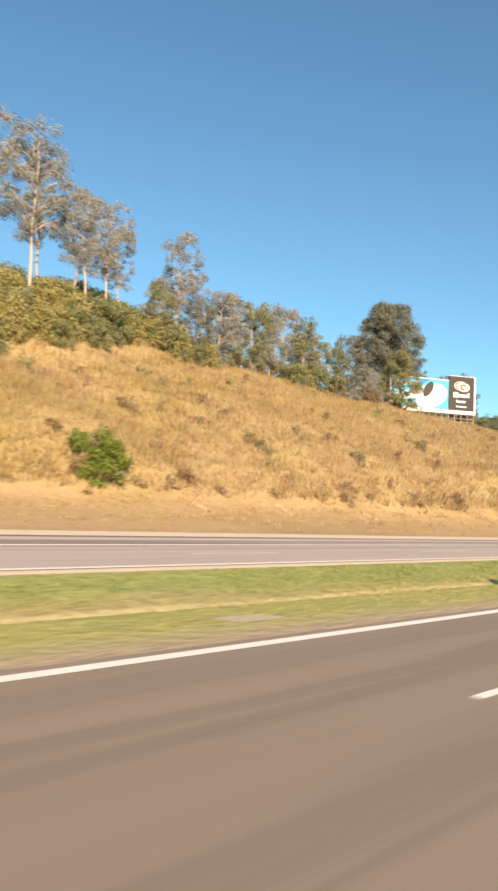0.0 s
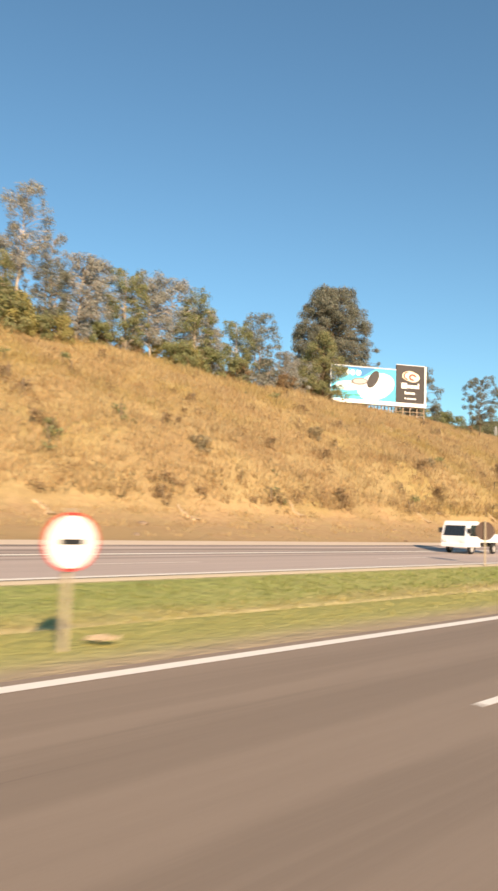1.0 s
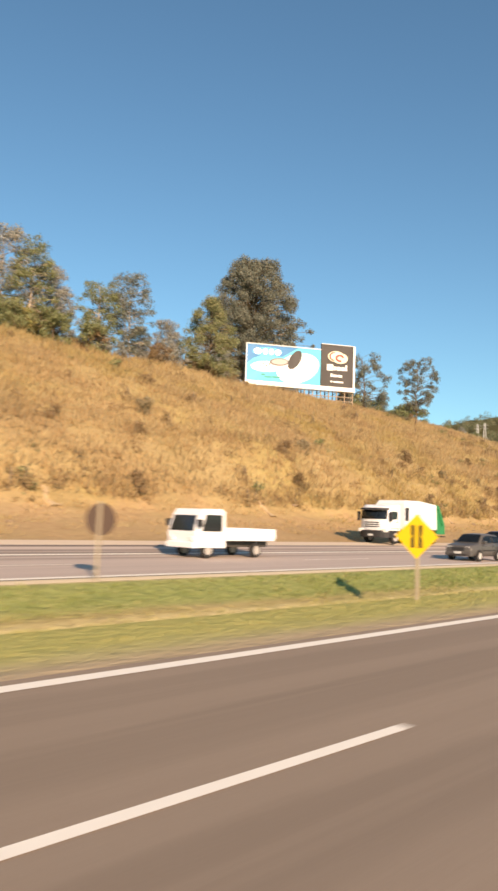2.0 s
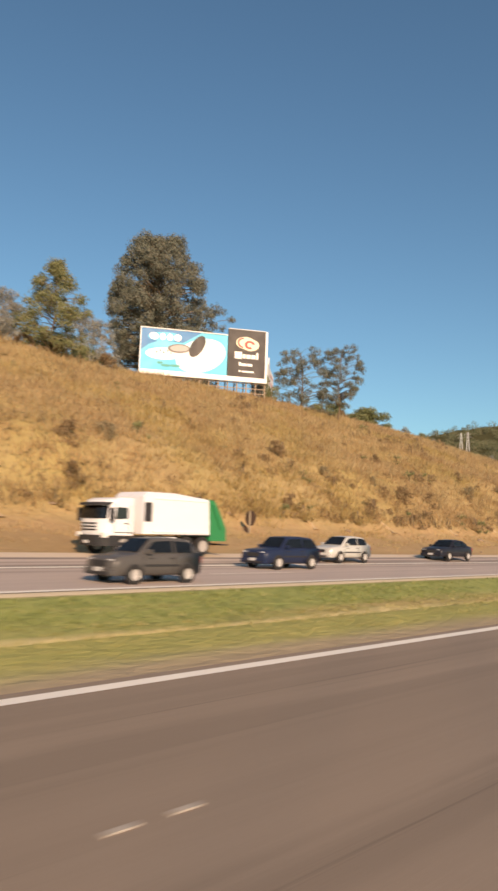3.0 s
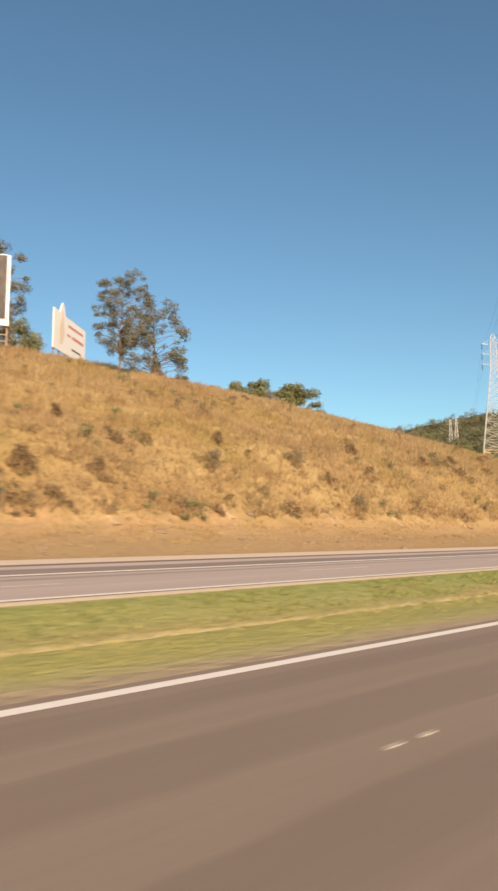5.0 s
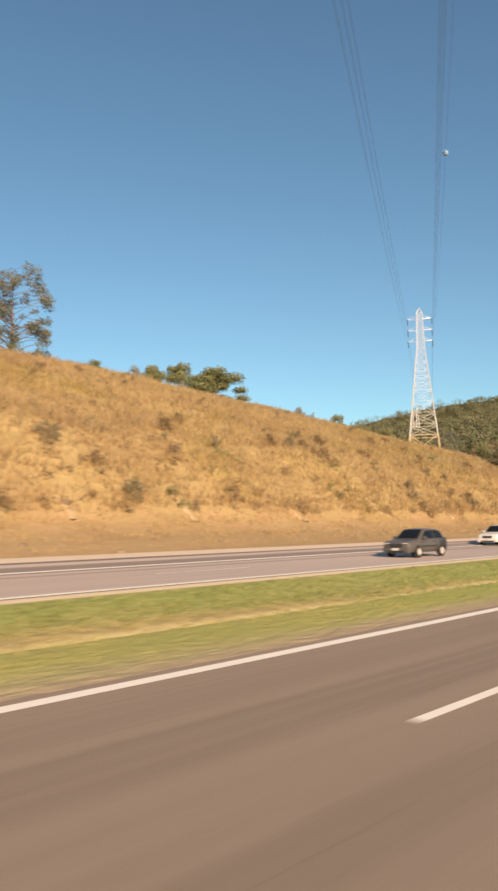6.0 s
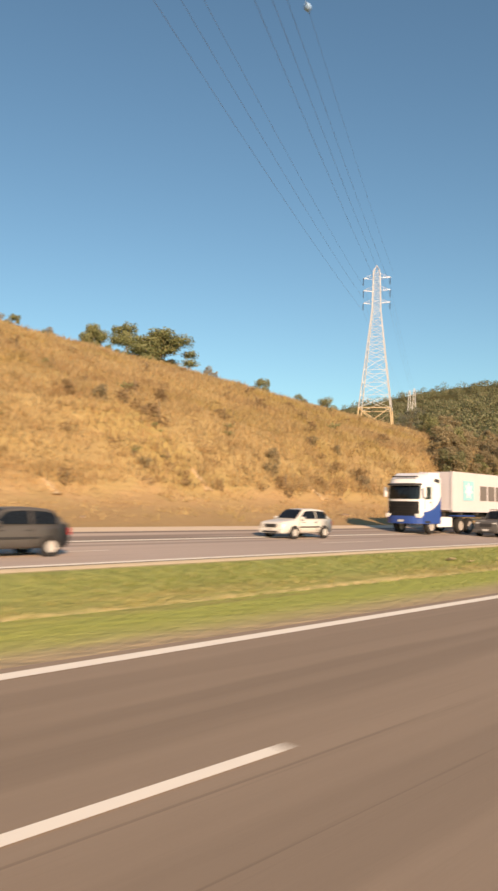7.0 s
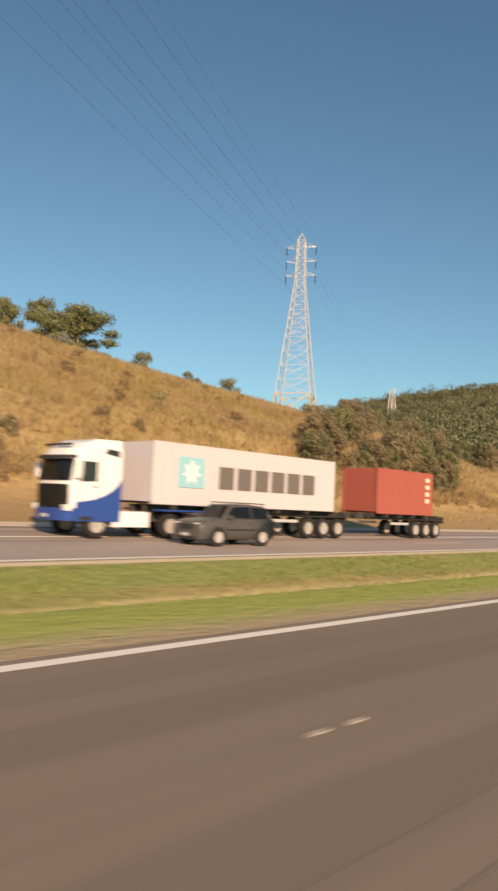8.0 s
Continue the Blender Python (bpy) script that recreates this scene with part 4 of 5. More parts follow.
pylon(*TOWER, "tall galvanised steel lattice pylon on the hill crest")
FAR_END = TOWER - LINE * 360
FAR_END.z = float(height(FAR_END.x, FAR_END.y))
pylon(*FAR_END, "galvanised steel lattice pylon beyond the other side of the road")


def cable(a, b, sag, r, name="power_cable", label="thin dark overhead power cable", n=36):
    a, b = Vector(a), Vector(b)
    bm = bmesh.new()
    pts = [a.lerp(b, k / n) - Vector((0, 0, sag * 4 * (k / n) * (1 - k / n))) for k in range(n + 1)]
    tube(bm, pts, [r] * (n + 1), 5)
    return tagged(part(name, bm, M_CABLE), label, "cable", "power cables")


for s in (-1, 1):
    for z in (26.0, 28.6, 31.2):
        d = SIDE * (s * 2.7) + Vector((0, 0, z - 1.4))
        cable(TOWER + d, Vector(FAR_END) + d, 7.2, 0.013)
        cable(TOWER + d, TOWER + d + LINE * 330 + Vector((0, 0, 18)), 6.0, 0.010)
wire_a, wire_b = (end - SIDE * 3.6 + Vector((0, 0, 31.5)) for end in (TOWER, FAR_END))
cable(wire_a, wire_b, 8.2, 0.010)
f = 0.281
ball = wire_a.lerp(wire_b, f) - Vector((0, 0, 8.2 * 4 * f * (1 - f)))
bm = bmesh.new()
bmesh.ops.create_uvsphere(bm, u_segments=20, v_segments=12, radius=0.28)
bmesh.ops.translate(bm, verts=bm.verts[:], vec=ball)
bar(bm, ball - LINE * 0.55, ball + LINE * 0.55, 0.06)
tagged(part("marker_ball", bm, M_BALL, None, "", True), "pale blue-white marker ball clamped on an overhead wire", "marker ball")

# smaller pylons on the wooded slope behind
for x, y, top in ((679, 324, 96.0), (655, 305, 95.0)):
    gz = float(height(x, y))
    tall = max(20.0, top - gz)
    far = thing("far_pylon", x, y, gz, 30, "small pale lattice pylon among the trees of the ridge", "pylon", "far pylons")
    bm = bmesh.new()
    lattice(bm, -0.5, 3.4, tall, 1.0, 6, 0.16, 0.06)
    part("mast", bm, M_STEEL, far)
    bm = bmesh.new()
    for z in (0.80, 0.92):
        bar(bm, (0, -3.2, tall * z), (0, 3.2, tall * z), 0.10)
    part("cross_arm", bm, M_STEEL, far)

# ---- litter, a bare patch and stones beside the carriageways ----
def stone_mesh(seed, size):
    g = np.random.RandomState(seed)
    bm = bmesh.new()
    bmesh.ops.create_icosphere(bm, subdivisions=1, radius=size)
    for v in bm.verts:
        v.co *= g.uniform(0.7, 1.2)
        v.co.z *= 0.6
    me = bpy.data.meshes.new("stone")
    bm.to_mesh(me)
    bm.free()
    me.materials.append(M_STONE)
    return me


M_STONE = plain("brown_stone", (0.26, 0.19, 0.13), 0.9, vary=0.3, scale=4, bump=0.3)
STONES = [stone_mesh(k, 0.26) for k in range(4)]
g = np.random.RandomState(8)
places = [(120.2, 30.0), (148.6, 39.4), (158.0, 39.8), (138.0, 36.7)] + [(g.uniform(10, 280), 29.6 + 10 * g.rand() ** 1.5) for _ in range(56)]
for k, (x, y) in enumerate(places):
    st = tagged(new("stone", STONES[k % 4]), "brown stone lying on the soil verge", "stone", "stones on the verge")
    st.matrix_basis = pose(x, y, float(height(x, y)), 0, 0, g.uniform(0, 360))
    w = 1.6 if k < 4 else g.uniform(0.4, 1.3)
    st.scale = (w * 1.3, w, w)
for k, (x, y, w) in enumerate(((75.4, 13.6, 0.9), (70.4, 12.7, 0.4), (96.0, 14.0, 0.5), (111.0, 16.2, 0.35), (116.1, 15.3, 0.35), (184.1, 15.4, 0.7), (185.2, 15.1, 0.4), (27.8, 9.9, 0.6))):
    bm = bmesh.new()
    n = 6
    grid = [[bm.verts.new(((i / n - 0.5) * w, (j / n - 0.5) * w * 0.45, 0.05 + 0.09 * w * math.sin(i * 1.7 + k) * math.cos(j * 1.3 + k * 2) + 0.06 * w)) for j in range(n + 1)] for i in range(n + 1)]
    for i in range(n):
        for j in range(n):
            bm.faces.new((grid[i][j], grid[i + 1][j], grid[i + 1][j + 1], grid[i][j + 1]))
    bmesh.ops.solidify(bm, geom=bm.faces[:], thickness=0.012)
    scrap = tagged(part("litter", bm, M_BB_SAND), "crumpled pale scrap lying in the median grass", "litter", "litter in the median")
    scrap.matrix_basis = pose(x, y, float(height(x, y)), 8, -5, 40 * k)
tagged(sheet("bare_patch", np.linspace(9.8, 11.2, 12), np.linspace(9.7, 10.5, 8), M_DIRT, -0.022), "bare pale patch in the median grass", "bare patch", kind="structure")

# pale soil washed down the cutting's foot in narrow gullies that end in small fans
M_WASH = plain("washed_pale_soil", (0.48, 0.36, 0.225), 0.95, vary=0.2, scale=3, bump=0.3, spec=0.1)


def washout(x, top, low, wide, seed):
    g = np.random.RandomState(seed)
    bm = bmesh.new()
    n, rows = 14, []
    bend = g.uniform(-0.35, 0.35)
    for i in range(n + 1):
        f = i / n
        y = top + (low - top) * f
        half = wide * (0.35 + 0.35 * g.rand() + (0.9 * (f - 0.75) / 0.25 if f > 0.75 else 0))
        cx = x + bend * math.sin(f * 3) + g.normal(0, 0.05)
        edge = (cx - half - 0.08, cx - half, cx, cx + half, cx + half + 0.08)
        rows.append([bm.verts.new((px, y, float(height(px, y)) + (-0.2 if k in (0, 4) else 0.09))) for k, px in enumerate(edge)])
    for a, b in zip(rows, rows[1:]):
        for k in range(4):
            bm.faces.new((a[k], b[k], b[k + 1], a[k + 1]))
    tagged(part("washout", bm, M_WASH), "pale soil washed down a narrow gully", "washout", "gullies at the foot of the cutting")


for k, (x, top) in enumerate(((33.8, 38.3), (42.6, 38.6), (53.3, 38.7), (65.5, 39.4), (84.0, 39.6), (99.5, 39.4), (112.0, 39.6), (123.5, 39.8), (135.8, 40.4), (146.5, 40.4), (157.5, 40.2), (167.3, 40.4), (179.0, 39.2), (192.1, 40.8), (205.0, 40.6), (215.6, 41.0))):
    washout(x, top, top - 1.5 - 0.4 * (k % 3), 0.20 + 0.06 * (k % 2), 400 + k)

# ---- vehicles ----
M_TYRE = plain("tyre_rubber", (0.025, 0.024, 0.024), 0.85, vary=0.2)
M_RIM = plain("wheel_alloy", (0.50, 0.49, 0.48), 0.4, 0.1, 0.1)
M_RIM_DULL = plain("truck_wheel", (0.46, 0.44, 0.42), 0.6, 0.2, 0.2)
M_GLASS = plain("tinted_window", (0.02, 0.024, 0.028), 0.06, 0.0, 0.1, spec=0.8)
M_TRIM = plain("black_plastic", (0.03, 0.03, 0.032), 0.6)
M_CHASSIS = plain("chassis_dark", (0.06, 0.055, 0.05), 0.75, 0.1, 0.25)
M_LAMP = plain("headlamp_glass", (0.80, 0.80, 0.78), 0.15, 0.0, 0.05, spec=0.8)
M_TAIL = plain("tail_lamp", (0.45, 0.02, 0.02), 0.2, 0.0, 0.05, spec=0.7)
M_PLATE = plain("number_plate_grey", (0.55, 0.55, 0.54), 0.5)


def paint(name, col, metal=0.0):
    m = plain(name, col, 0.32, metal, 0.06, 2.0, spec=0.4 if max(col) > 0.2 else 0.22)
    return m


P_SILVER = paint("silver_paint", (0.58, 0.58, 0.55), 0.2)
P_WHITE = paint("white_paint", (0.80, 0.81, 0.83))
P_PALE = paint("pale_silver_paint", (0.66, 0.65, 0.62), 0.1)
P_NAVY = paint("navy_paint", (0.018, 0.028, 0.065))
P_BLACK = paint("black_paint", (0.020, 0.022, 0.032))
P_GREY = paint("dark_grey_paint", (0.092, 0.088, 0.086), 0.0)
P_BLUE = paint("truck_blue", (0.025, 0.075, 0.30))
P_GREEN = paint("truck_green", (0.02, 0.22, 0.08))
P_BOX = plain("container_pale_grey", (0.60, 0.57, 0.60), 0.5, 0.0, 0.08, 0.8)
P_RED = plain("container_red", (0.40, 0.105, 0.08), 0.55, 0.0, 0.15, 0.8)

WHEEL_DATA = {}


def wheel(parent, x, y, r, w, rim_mat):
    """A tyre with a dished rim; axis along y."""
    key = (r, w, rim_mat.name)
    if key not in WHEEL_DATA:
        n = 24
        made = []
        for prof, mat in ((((r * 0.62, -w / 2), (r * 0.93, -w / 2), (r, -w * 0.36), (r, w * 0.36), (r * 0.93, w / 2), (r * 0.62, w / 2)), M_TYRE), (((0.001, -w * 0.40), (r * 0.16, -w * 0.41), (r * 0.2, -w * 0.34), (r * 0.52, -w * 0.36), (r * 0.63, -w * 0.47), (r * 0.63, w * 0.45), (0.001, w * 0.3)), rim_mat)):
            bm = bmesh.new()
            rings = [[bm.verts.new((rr * math.cos(k * math.tau / n), yy, rr * math.sin(k * math.tau / n))) for k in range(n)] for rr, yy in prof]
            for a, b in zip(rings, rings[1:]):
                for k in range(n):
                    bm.faces.new((a[k], b[k], b[(k + 1) % n], a[(k + 1) % n]))
            if mat is not M_TYRE:
                for k in range(8):
                    a = k * math.tau / 8
                    bar(bm, (0.22 * r * math.cos(a), -w * 0.38, 0.22 * r * math.sin(a)), (0.6 * r * math.cos(a), -w * 0.41, 0.6 * r * math.sin(a)), 0.05 * r, 0.06 * r, 4)
            bmesh.ops.recalc_face_normals(bm, faces=bm.faces[:])
            me = bpy.data.meshes.new("tyre" if mat is M_TYRE else "rim")
            bm.to_mesh(me)
            bm.free()
            me.materials.append(mat)
            made.append(me)
        WHEEL_DATA[key] = made
    hub = new("wheel")
    hub.parent = parent
    hub.matrix_basis = pose(x, y, r) if y < 0 else pose(x, y, r, 0, 0, 180)
    for me in WHEEL_DATA[key]:
        c = new(me.name.split(".")[0], me)
        c.parent = hub


def loft(bm, rows):
    """Skins closed rings of equal length, and caps both ends."""
    rings = [[bm.verts.new(p) for p in r] for r in rows]
    n = len(rings[0])
    for a, b in zip(rings, rings[1:]):
        for k in range(n):
            bm.faces.new((a[k], b[k], b[(k + 1) % n], a[(k + 1) % n]))
    bm.faces.new(rings[0])
    bm.faces.new(rings[-1][::-1])
    bmesh.ops.recalc_face_normals(bm, faces=bm.faces[:])


def section(x, w, z0, z1, shoulder=0.12):
    """A car body's cross-section: tucked sill, full flank, rounded shoulder."""
    h = z1 - z0
    half = [(0.80, 0.0), (0.96, 0.10), (1.0, 0.42), (0.985, 0.75), (0.93, 1 - shoulder * 0.35), (0.72, 1.0)]
    ring = [(x, -w / 2 * a, z0 + h * b) for a, b in half] + [(x, w / 2 * a, z0 + h * b) for a, b in reversed(half)]
    return ring


def quad_on(bm, a, b, c, d, u0, u1, v0, v1, off):
    """A panel on the face a-b-c-d (a, b below; d, c above), lifted by off."""
    n = (b - a).cross(d - a).normalized() * off
    at = lambda u, v: (a.lerp(b, u)).lerp(d.lerp(c, u), v) + n
    vs = [bm.verts.new(at(u, v)) for u, v in ((u0, v0), (u1, v0), (u1, v1), (u0, v1))]
    back = [bm.verts.new(v.co - n * 1.2) for v in vs]
    bm.faces.new(vs)
    for i in range(4):
        j = (i + 1) % 4
        bm.faces.new((vs[j], vs[i], back[i], back[j]))


def car(x, y, label, coat, shape, group="cars on the far carriageway", turn=0.0):
    """A car whose front points to -x; shape holds its main measures."""
    L, W, H, hood, roof0, roof1, tail, belt, hoodz, deckz, r = shape
    z = float(height(x, y)) + 0.015
    c = thing("car", x, y, z, turn, label, "car", group)
    f = -L / 2
    wb0, wb1 = f + 0.21 * L, f + 0.81 * L
    bm = bmesh.new()
    lo = 0.24
    rows = [section(f + 0.00, W * 0.80, lo + 0.12, hoodz * 0.74), section(f + 0.05, W * 0.90, lo + 0.02, hoodz * 0.86), section(f + 0.22, W * 0.97, lo, hoodz * 0.95), section(f + hood * 0.55, W, lo, hoodz), section(f + hood, W, lo, belt), section(f + (roof0 + roof1) / 2, W, lo, belt + 0.02), section(f + tail, W * 0.99, lo, deckz), section(f + L - 0.16, W * 0.95, lo + 0.03, deckz * 0.97), section(f + L - 0.03, W * 0.88, lo + 0.10, deckz * 0.90), section(f + L, W * 0.82, lo + 0.16, deckz * 0.78)]
    loft(bm, rows)
    body = part("body", bm, coat, c, "", True)
    # greenhouse: the roof line sampled along the car, tapering in plan and leaning inwards
    kx = np.array([hood - 0.02, hood + 0.05, roof0, (roof0 + roof1) / 2, roof1, tail - 0.04, tail])
    kz = np.array([belt - 0.04, belt + 0.02, H - 0.035, H, H - 0.05, deckz + 0.03, deckz - 0.04])
    dense = np.linspace(hood - 0.02, tail, 121)
    line = np.interp(dense, kx, kz)
    for _ in range(2):
        line[4:-4] = np.convolve(line, np.ones(9) / 9, "valid")
    roof = lambda px: float(np.interp(px - f, dense, line))
    plan = lambda px: 1 - 0.10 * max(0.0, (hood + 0.5 - (px - f)) / 0.5) ** 2 - 0.09 * max(0.0, ((px - f) - tail + 0.6) / 0.6) ** 2
    flank = lambda px, pz: W / 2 * plan(px) * (0.93 - 0.20 * max(0.0, (pz - belt) / (H - belt)))
    bm = bmesh.new()
    rows = []
    for px in f + np.linspace(hood - 0.02, tail, 26):
        zt = roof(px)
        zl = min(belt - 0.06, zt - 0.02)
        side = [(flank(px, zl), zl), (flank(px, zl + (zt - zl) * 0.55), zl + (zt - zl) * 0.55), (flank(px, zt) * 1.0, zt - min(0.09, (zt - zl) * 0.3)), (flank(px, zt) * 0.94, zt - min(0.03, (zt - zl) * 0.15)), (flank(px, zt) * 0.6, zt)]
        rows.append([(px, -a, b) for a, b in side] + [(px, a, b) for a, b in reversed(side)])
    loft(bm, rows)
    part("cabin", bm, coat, c, "", True)
    # side windows follow the roof line
    split = hood + 0.55 * (tail - hood) if L < 4.2 else hood + 0.52 * (tail - hood)
    rear_end = tail - (0.34 if deckz > belt + 0.03 else 0.18)
    for s in (-1, 1):
        for x0, x1 in ((hood + 0.16, split - 0.04), (split + 0.04, rear_end)):
            bm = bmesh.new()
            low_edge, top_edge = [], []
            for px in f + np.linspace(x0, x1, 12):
                zb, zu = belt + 0.03, roof(px) - 0.10
                if zu - zb < 0.03:
                    continue
                low_edge.append(bm.verts.new((px, s * (flank(px, zb) + 0.012), zb)))
                top_edge.append(bm.verts.new((px, s * (flank(px, zu) + 0.012), zu)))
            for k in range(len(low_edge) - 1):
                bm.faces.new((low_edge[k], low_edge[k + 1], top_edge[k + 1], top_edge[k]))
            bmesh.ops.solidify(bm, geom=bm.faces[:], thickness=0.008)
            part("side_window", bm, M_GLASS, c)
    for name, x0, x1 in (("windscreen", hood + 0.06, roof0 - 0.02), ("rear_window", roof1 + 0.04, tail - 0.10)):
        bm = bmesh.new()
        grid = []
        for px in f + np.linspace(x0, x1, 7):
            zt = roof(px)
            away = 0.02 if name == "rear_window" else -0.02
            grid.append([bm.verts.new((px + away, flank(px, zt) * v, zt + 0.016 - (0.024 if abs(v) > 0.7 else 0))) for v in (-0.86, -0.6, 0, 0.6, 0.86)])
        for a, b in zip(grid, grid[1:]):
            for k in range(4):
                bm.faces.new((a[k], a[k + 1], b[k + 1], b[k]))
        bmesh.ops.solidify(bm, geom=bm.faces[:], thickness=0.008)
        part(name, bm, M_GLASS, c)
    for wx in (wb0, wb1):
        for s in (-1, 1):
            bm = bmesh.new()
            bmesh.ops.create_cone(bm, cap_ends=True, segments=24, radius1=r * 1.16, radius2=r * 1.16, depth=0.05, matrix=pose(wx, s * (W / 2 - 0.02), r, 90))
            part("wheel_arch", bm, M_TRIM, c)
            wheel(c, wx, s * (W / 2 - 0.05), r, 0.20, M_RIM)
    for s in (-1, 1):
        bm = bmesh.new()
        block(bm, f + 0.03, f + 0.26, s * W * 0.30 - 0.17, s * W * 0.30 + 0.17, hoodz * 0.66, hoodz * 0.86, 0.05)
        part("headlight", bm, M_LAMP, c)
        bm = bmesh.new()
        block(bm, f + L - 0.2, f + L - 0.005, s * W * 0.40 - 0.1, s * W * 0.40 + 0.1, deckz * 0.62, deckz * 0.86, 0.04)
        part("tail_light", bm, M_TAIL, c)
        bm = bmesh.new()
        block(bm, f + hood + 0.22, f + hood + 0.38, s * (W / 2 + 0.04) - 0.09, s * (W / 2 + 0.04) + 0.09, belt - 0.02, belt + 0.13, 0.04)
        part("mirror", bm, coat, c)
        bm = bmesh.new()
        block(bm, wb0 + r * 1.2, wb1 - r * 1.2, s * (W / 2 - 0.005) - 0.02, s * (W / 2 - 0.005) + 0.02, belt * 0.56, belt * 0.56 + 0.07, 0.012)
        part("side_moulding", bm, M_TRIM, c)
        for dx in (0.37, 0.60):
            bm = bmesh.new()
            block(bm, f + L * dx, f + L * dx + 0.16, s * (W / 2 - 0.008) - 0.02, s * (W / 2 - 0.008) + 0.02, belt * 0.82, belt * 0.82 + 0.035, 0.01)
            part("door_handle", bm, M_TRIM, c)
        for px in (f + hood + 0.14, f + split, f + rear_end - 0.12):
            bm = bmesh.new()
            block(bm, px - 0.008, px + 0.008, s * (W / 2 - 0.006) - 0.01, s * (W / 2 - 0.006) + 0.01, 0.36, belt * 0.90, 0.002)
            part("door_seam", bm, M_TRIM, c)
        if H > 1.6:
            bm = bmesh.new()
            rail = s * W * 0.33
            bar(bm, (f + roof0 + 0.12, rail, H + 0.045), (f + roof1 - 0.05, rail, H + 0.035), 0.022, 0.022, 8)
            for px in (roof0 + 0.16, (roof0 + roof1) / 2, roof1 - 0.1):
                bar(bm, (f + px, rail, roof(f + px) - 0.06), (f + px, rail, H + 0.04), 0.025, 0.02, 6)
            part("roof_rail", bm, M_TRIM, c)
    bm = bmesh.new()
    block(bm, f - 0.02, f + 0.1, -W * 0.22, W * 0.22, hoodz * 0.60, hoodz * 0.80, 0.02)
    part("grille", bm, M_TRIM, c)
    bm = bmesh.new()
    block(bm, f - 0.05, f + 0.32, -W * 0.46, W * 0.46, 0.24, 0.46, 0.07)
    part("bumper", bm, coat, c)
    bm = bmesh.new()
    block(bm, f - 0.055, f + 0.05, -W * 0.30, W * 0.30, 0.27, 0.36, 0.01)
    part("air_intake", bm, M_TRIM, c)
    bm = bmesh.new()
    block(bm, f - 0.055, f - 0.03, -0.2, 0.2, 0.36, 0.48, 0.004)
    part("number_plate", bm, M_PLATE, c)
    return c


HATCH = (3.85, 1.65, 1.45, 1.05, 1.72, 3.25, 3.72, 0.92, 0.86, 0.98, 0.29)
SEDAN = (4.40, 1.74, 1.42, 1.25, 2.00, 3.25, 3.95, 0.92, 0.86, 1.00, 0.31)
VAN = (3.90, 1.64, 1.48, 1.08, 1.60, 3.45, 3.80, 0.95, 0.90, 0.98, 0.30)
MINI = (3.55, 1.60, 1.42, 0.95, 1.50, 3.10, 3.46, 0.92, 0.86, 0.98, 0.28)
SUV = (4.15, 1.76, 1.64, 1.18, 1.70, 3.78, 4.08, 1.06, 1.02, 1.10, 0.35)
car(79.2, 18.9, "dark grey small van in the lane beside the median", P_GREY, MINI)
car(90.4, 22.9, "dark navy sport utility car on the far carriageway", P_NAVY, VAN)
car(98.6, 25.6, "silver hatchback with black side mouldings", P_SILVER, HATCH)
car(111.5, 26.0, "black saloon car on the far carriageway", P_BLACK, SEDAN)
car(166.6, 20.4, "dark grey hatchback in the lane beside the median", P_GREY, HATCH)
car(184.3, 24.0, "pale silver hatchback on the far carriageway", P_PALE, HATCH)
car(201.0, 21.2, "dark grey boxy sport utility car overtaking the truck", P_GREY, SUV)


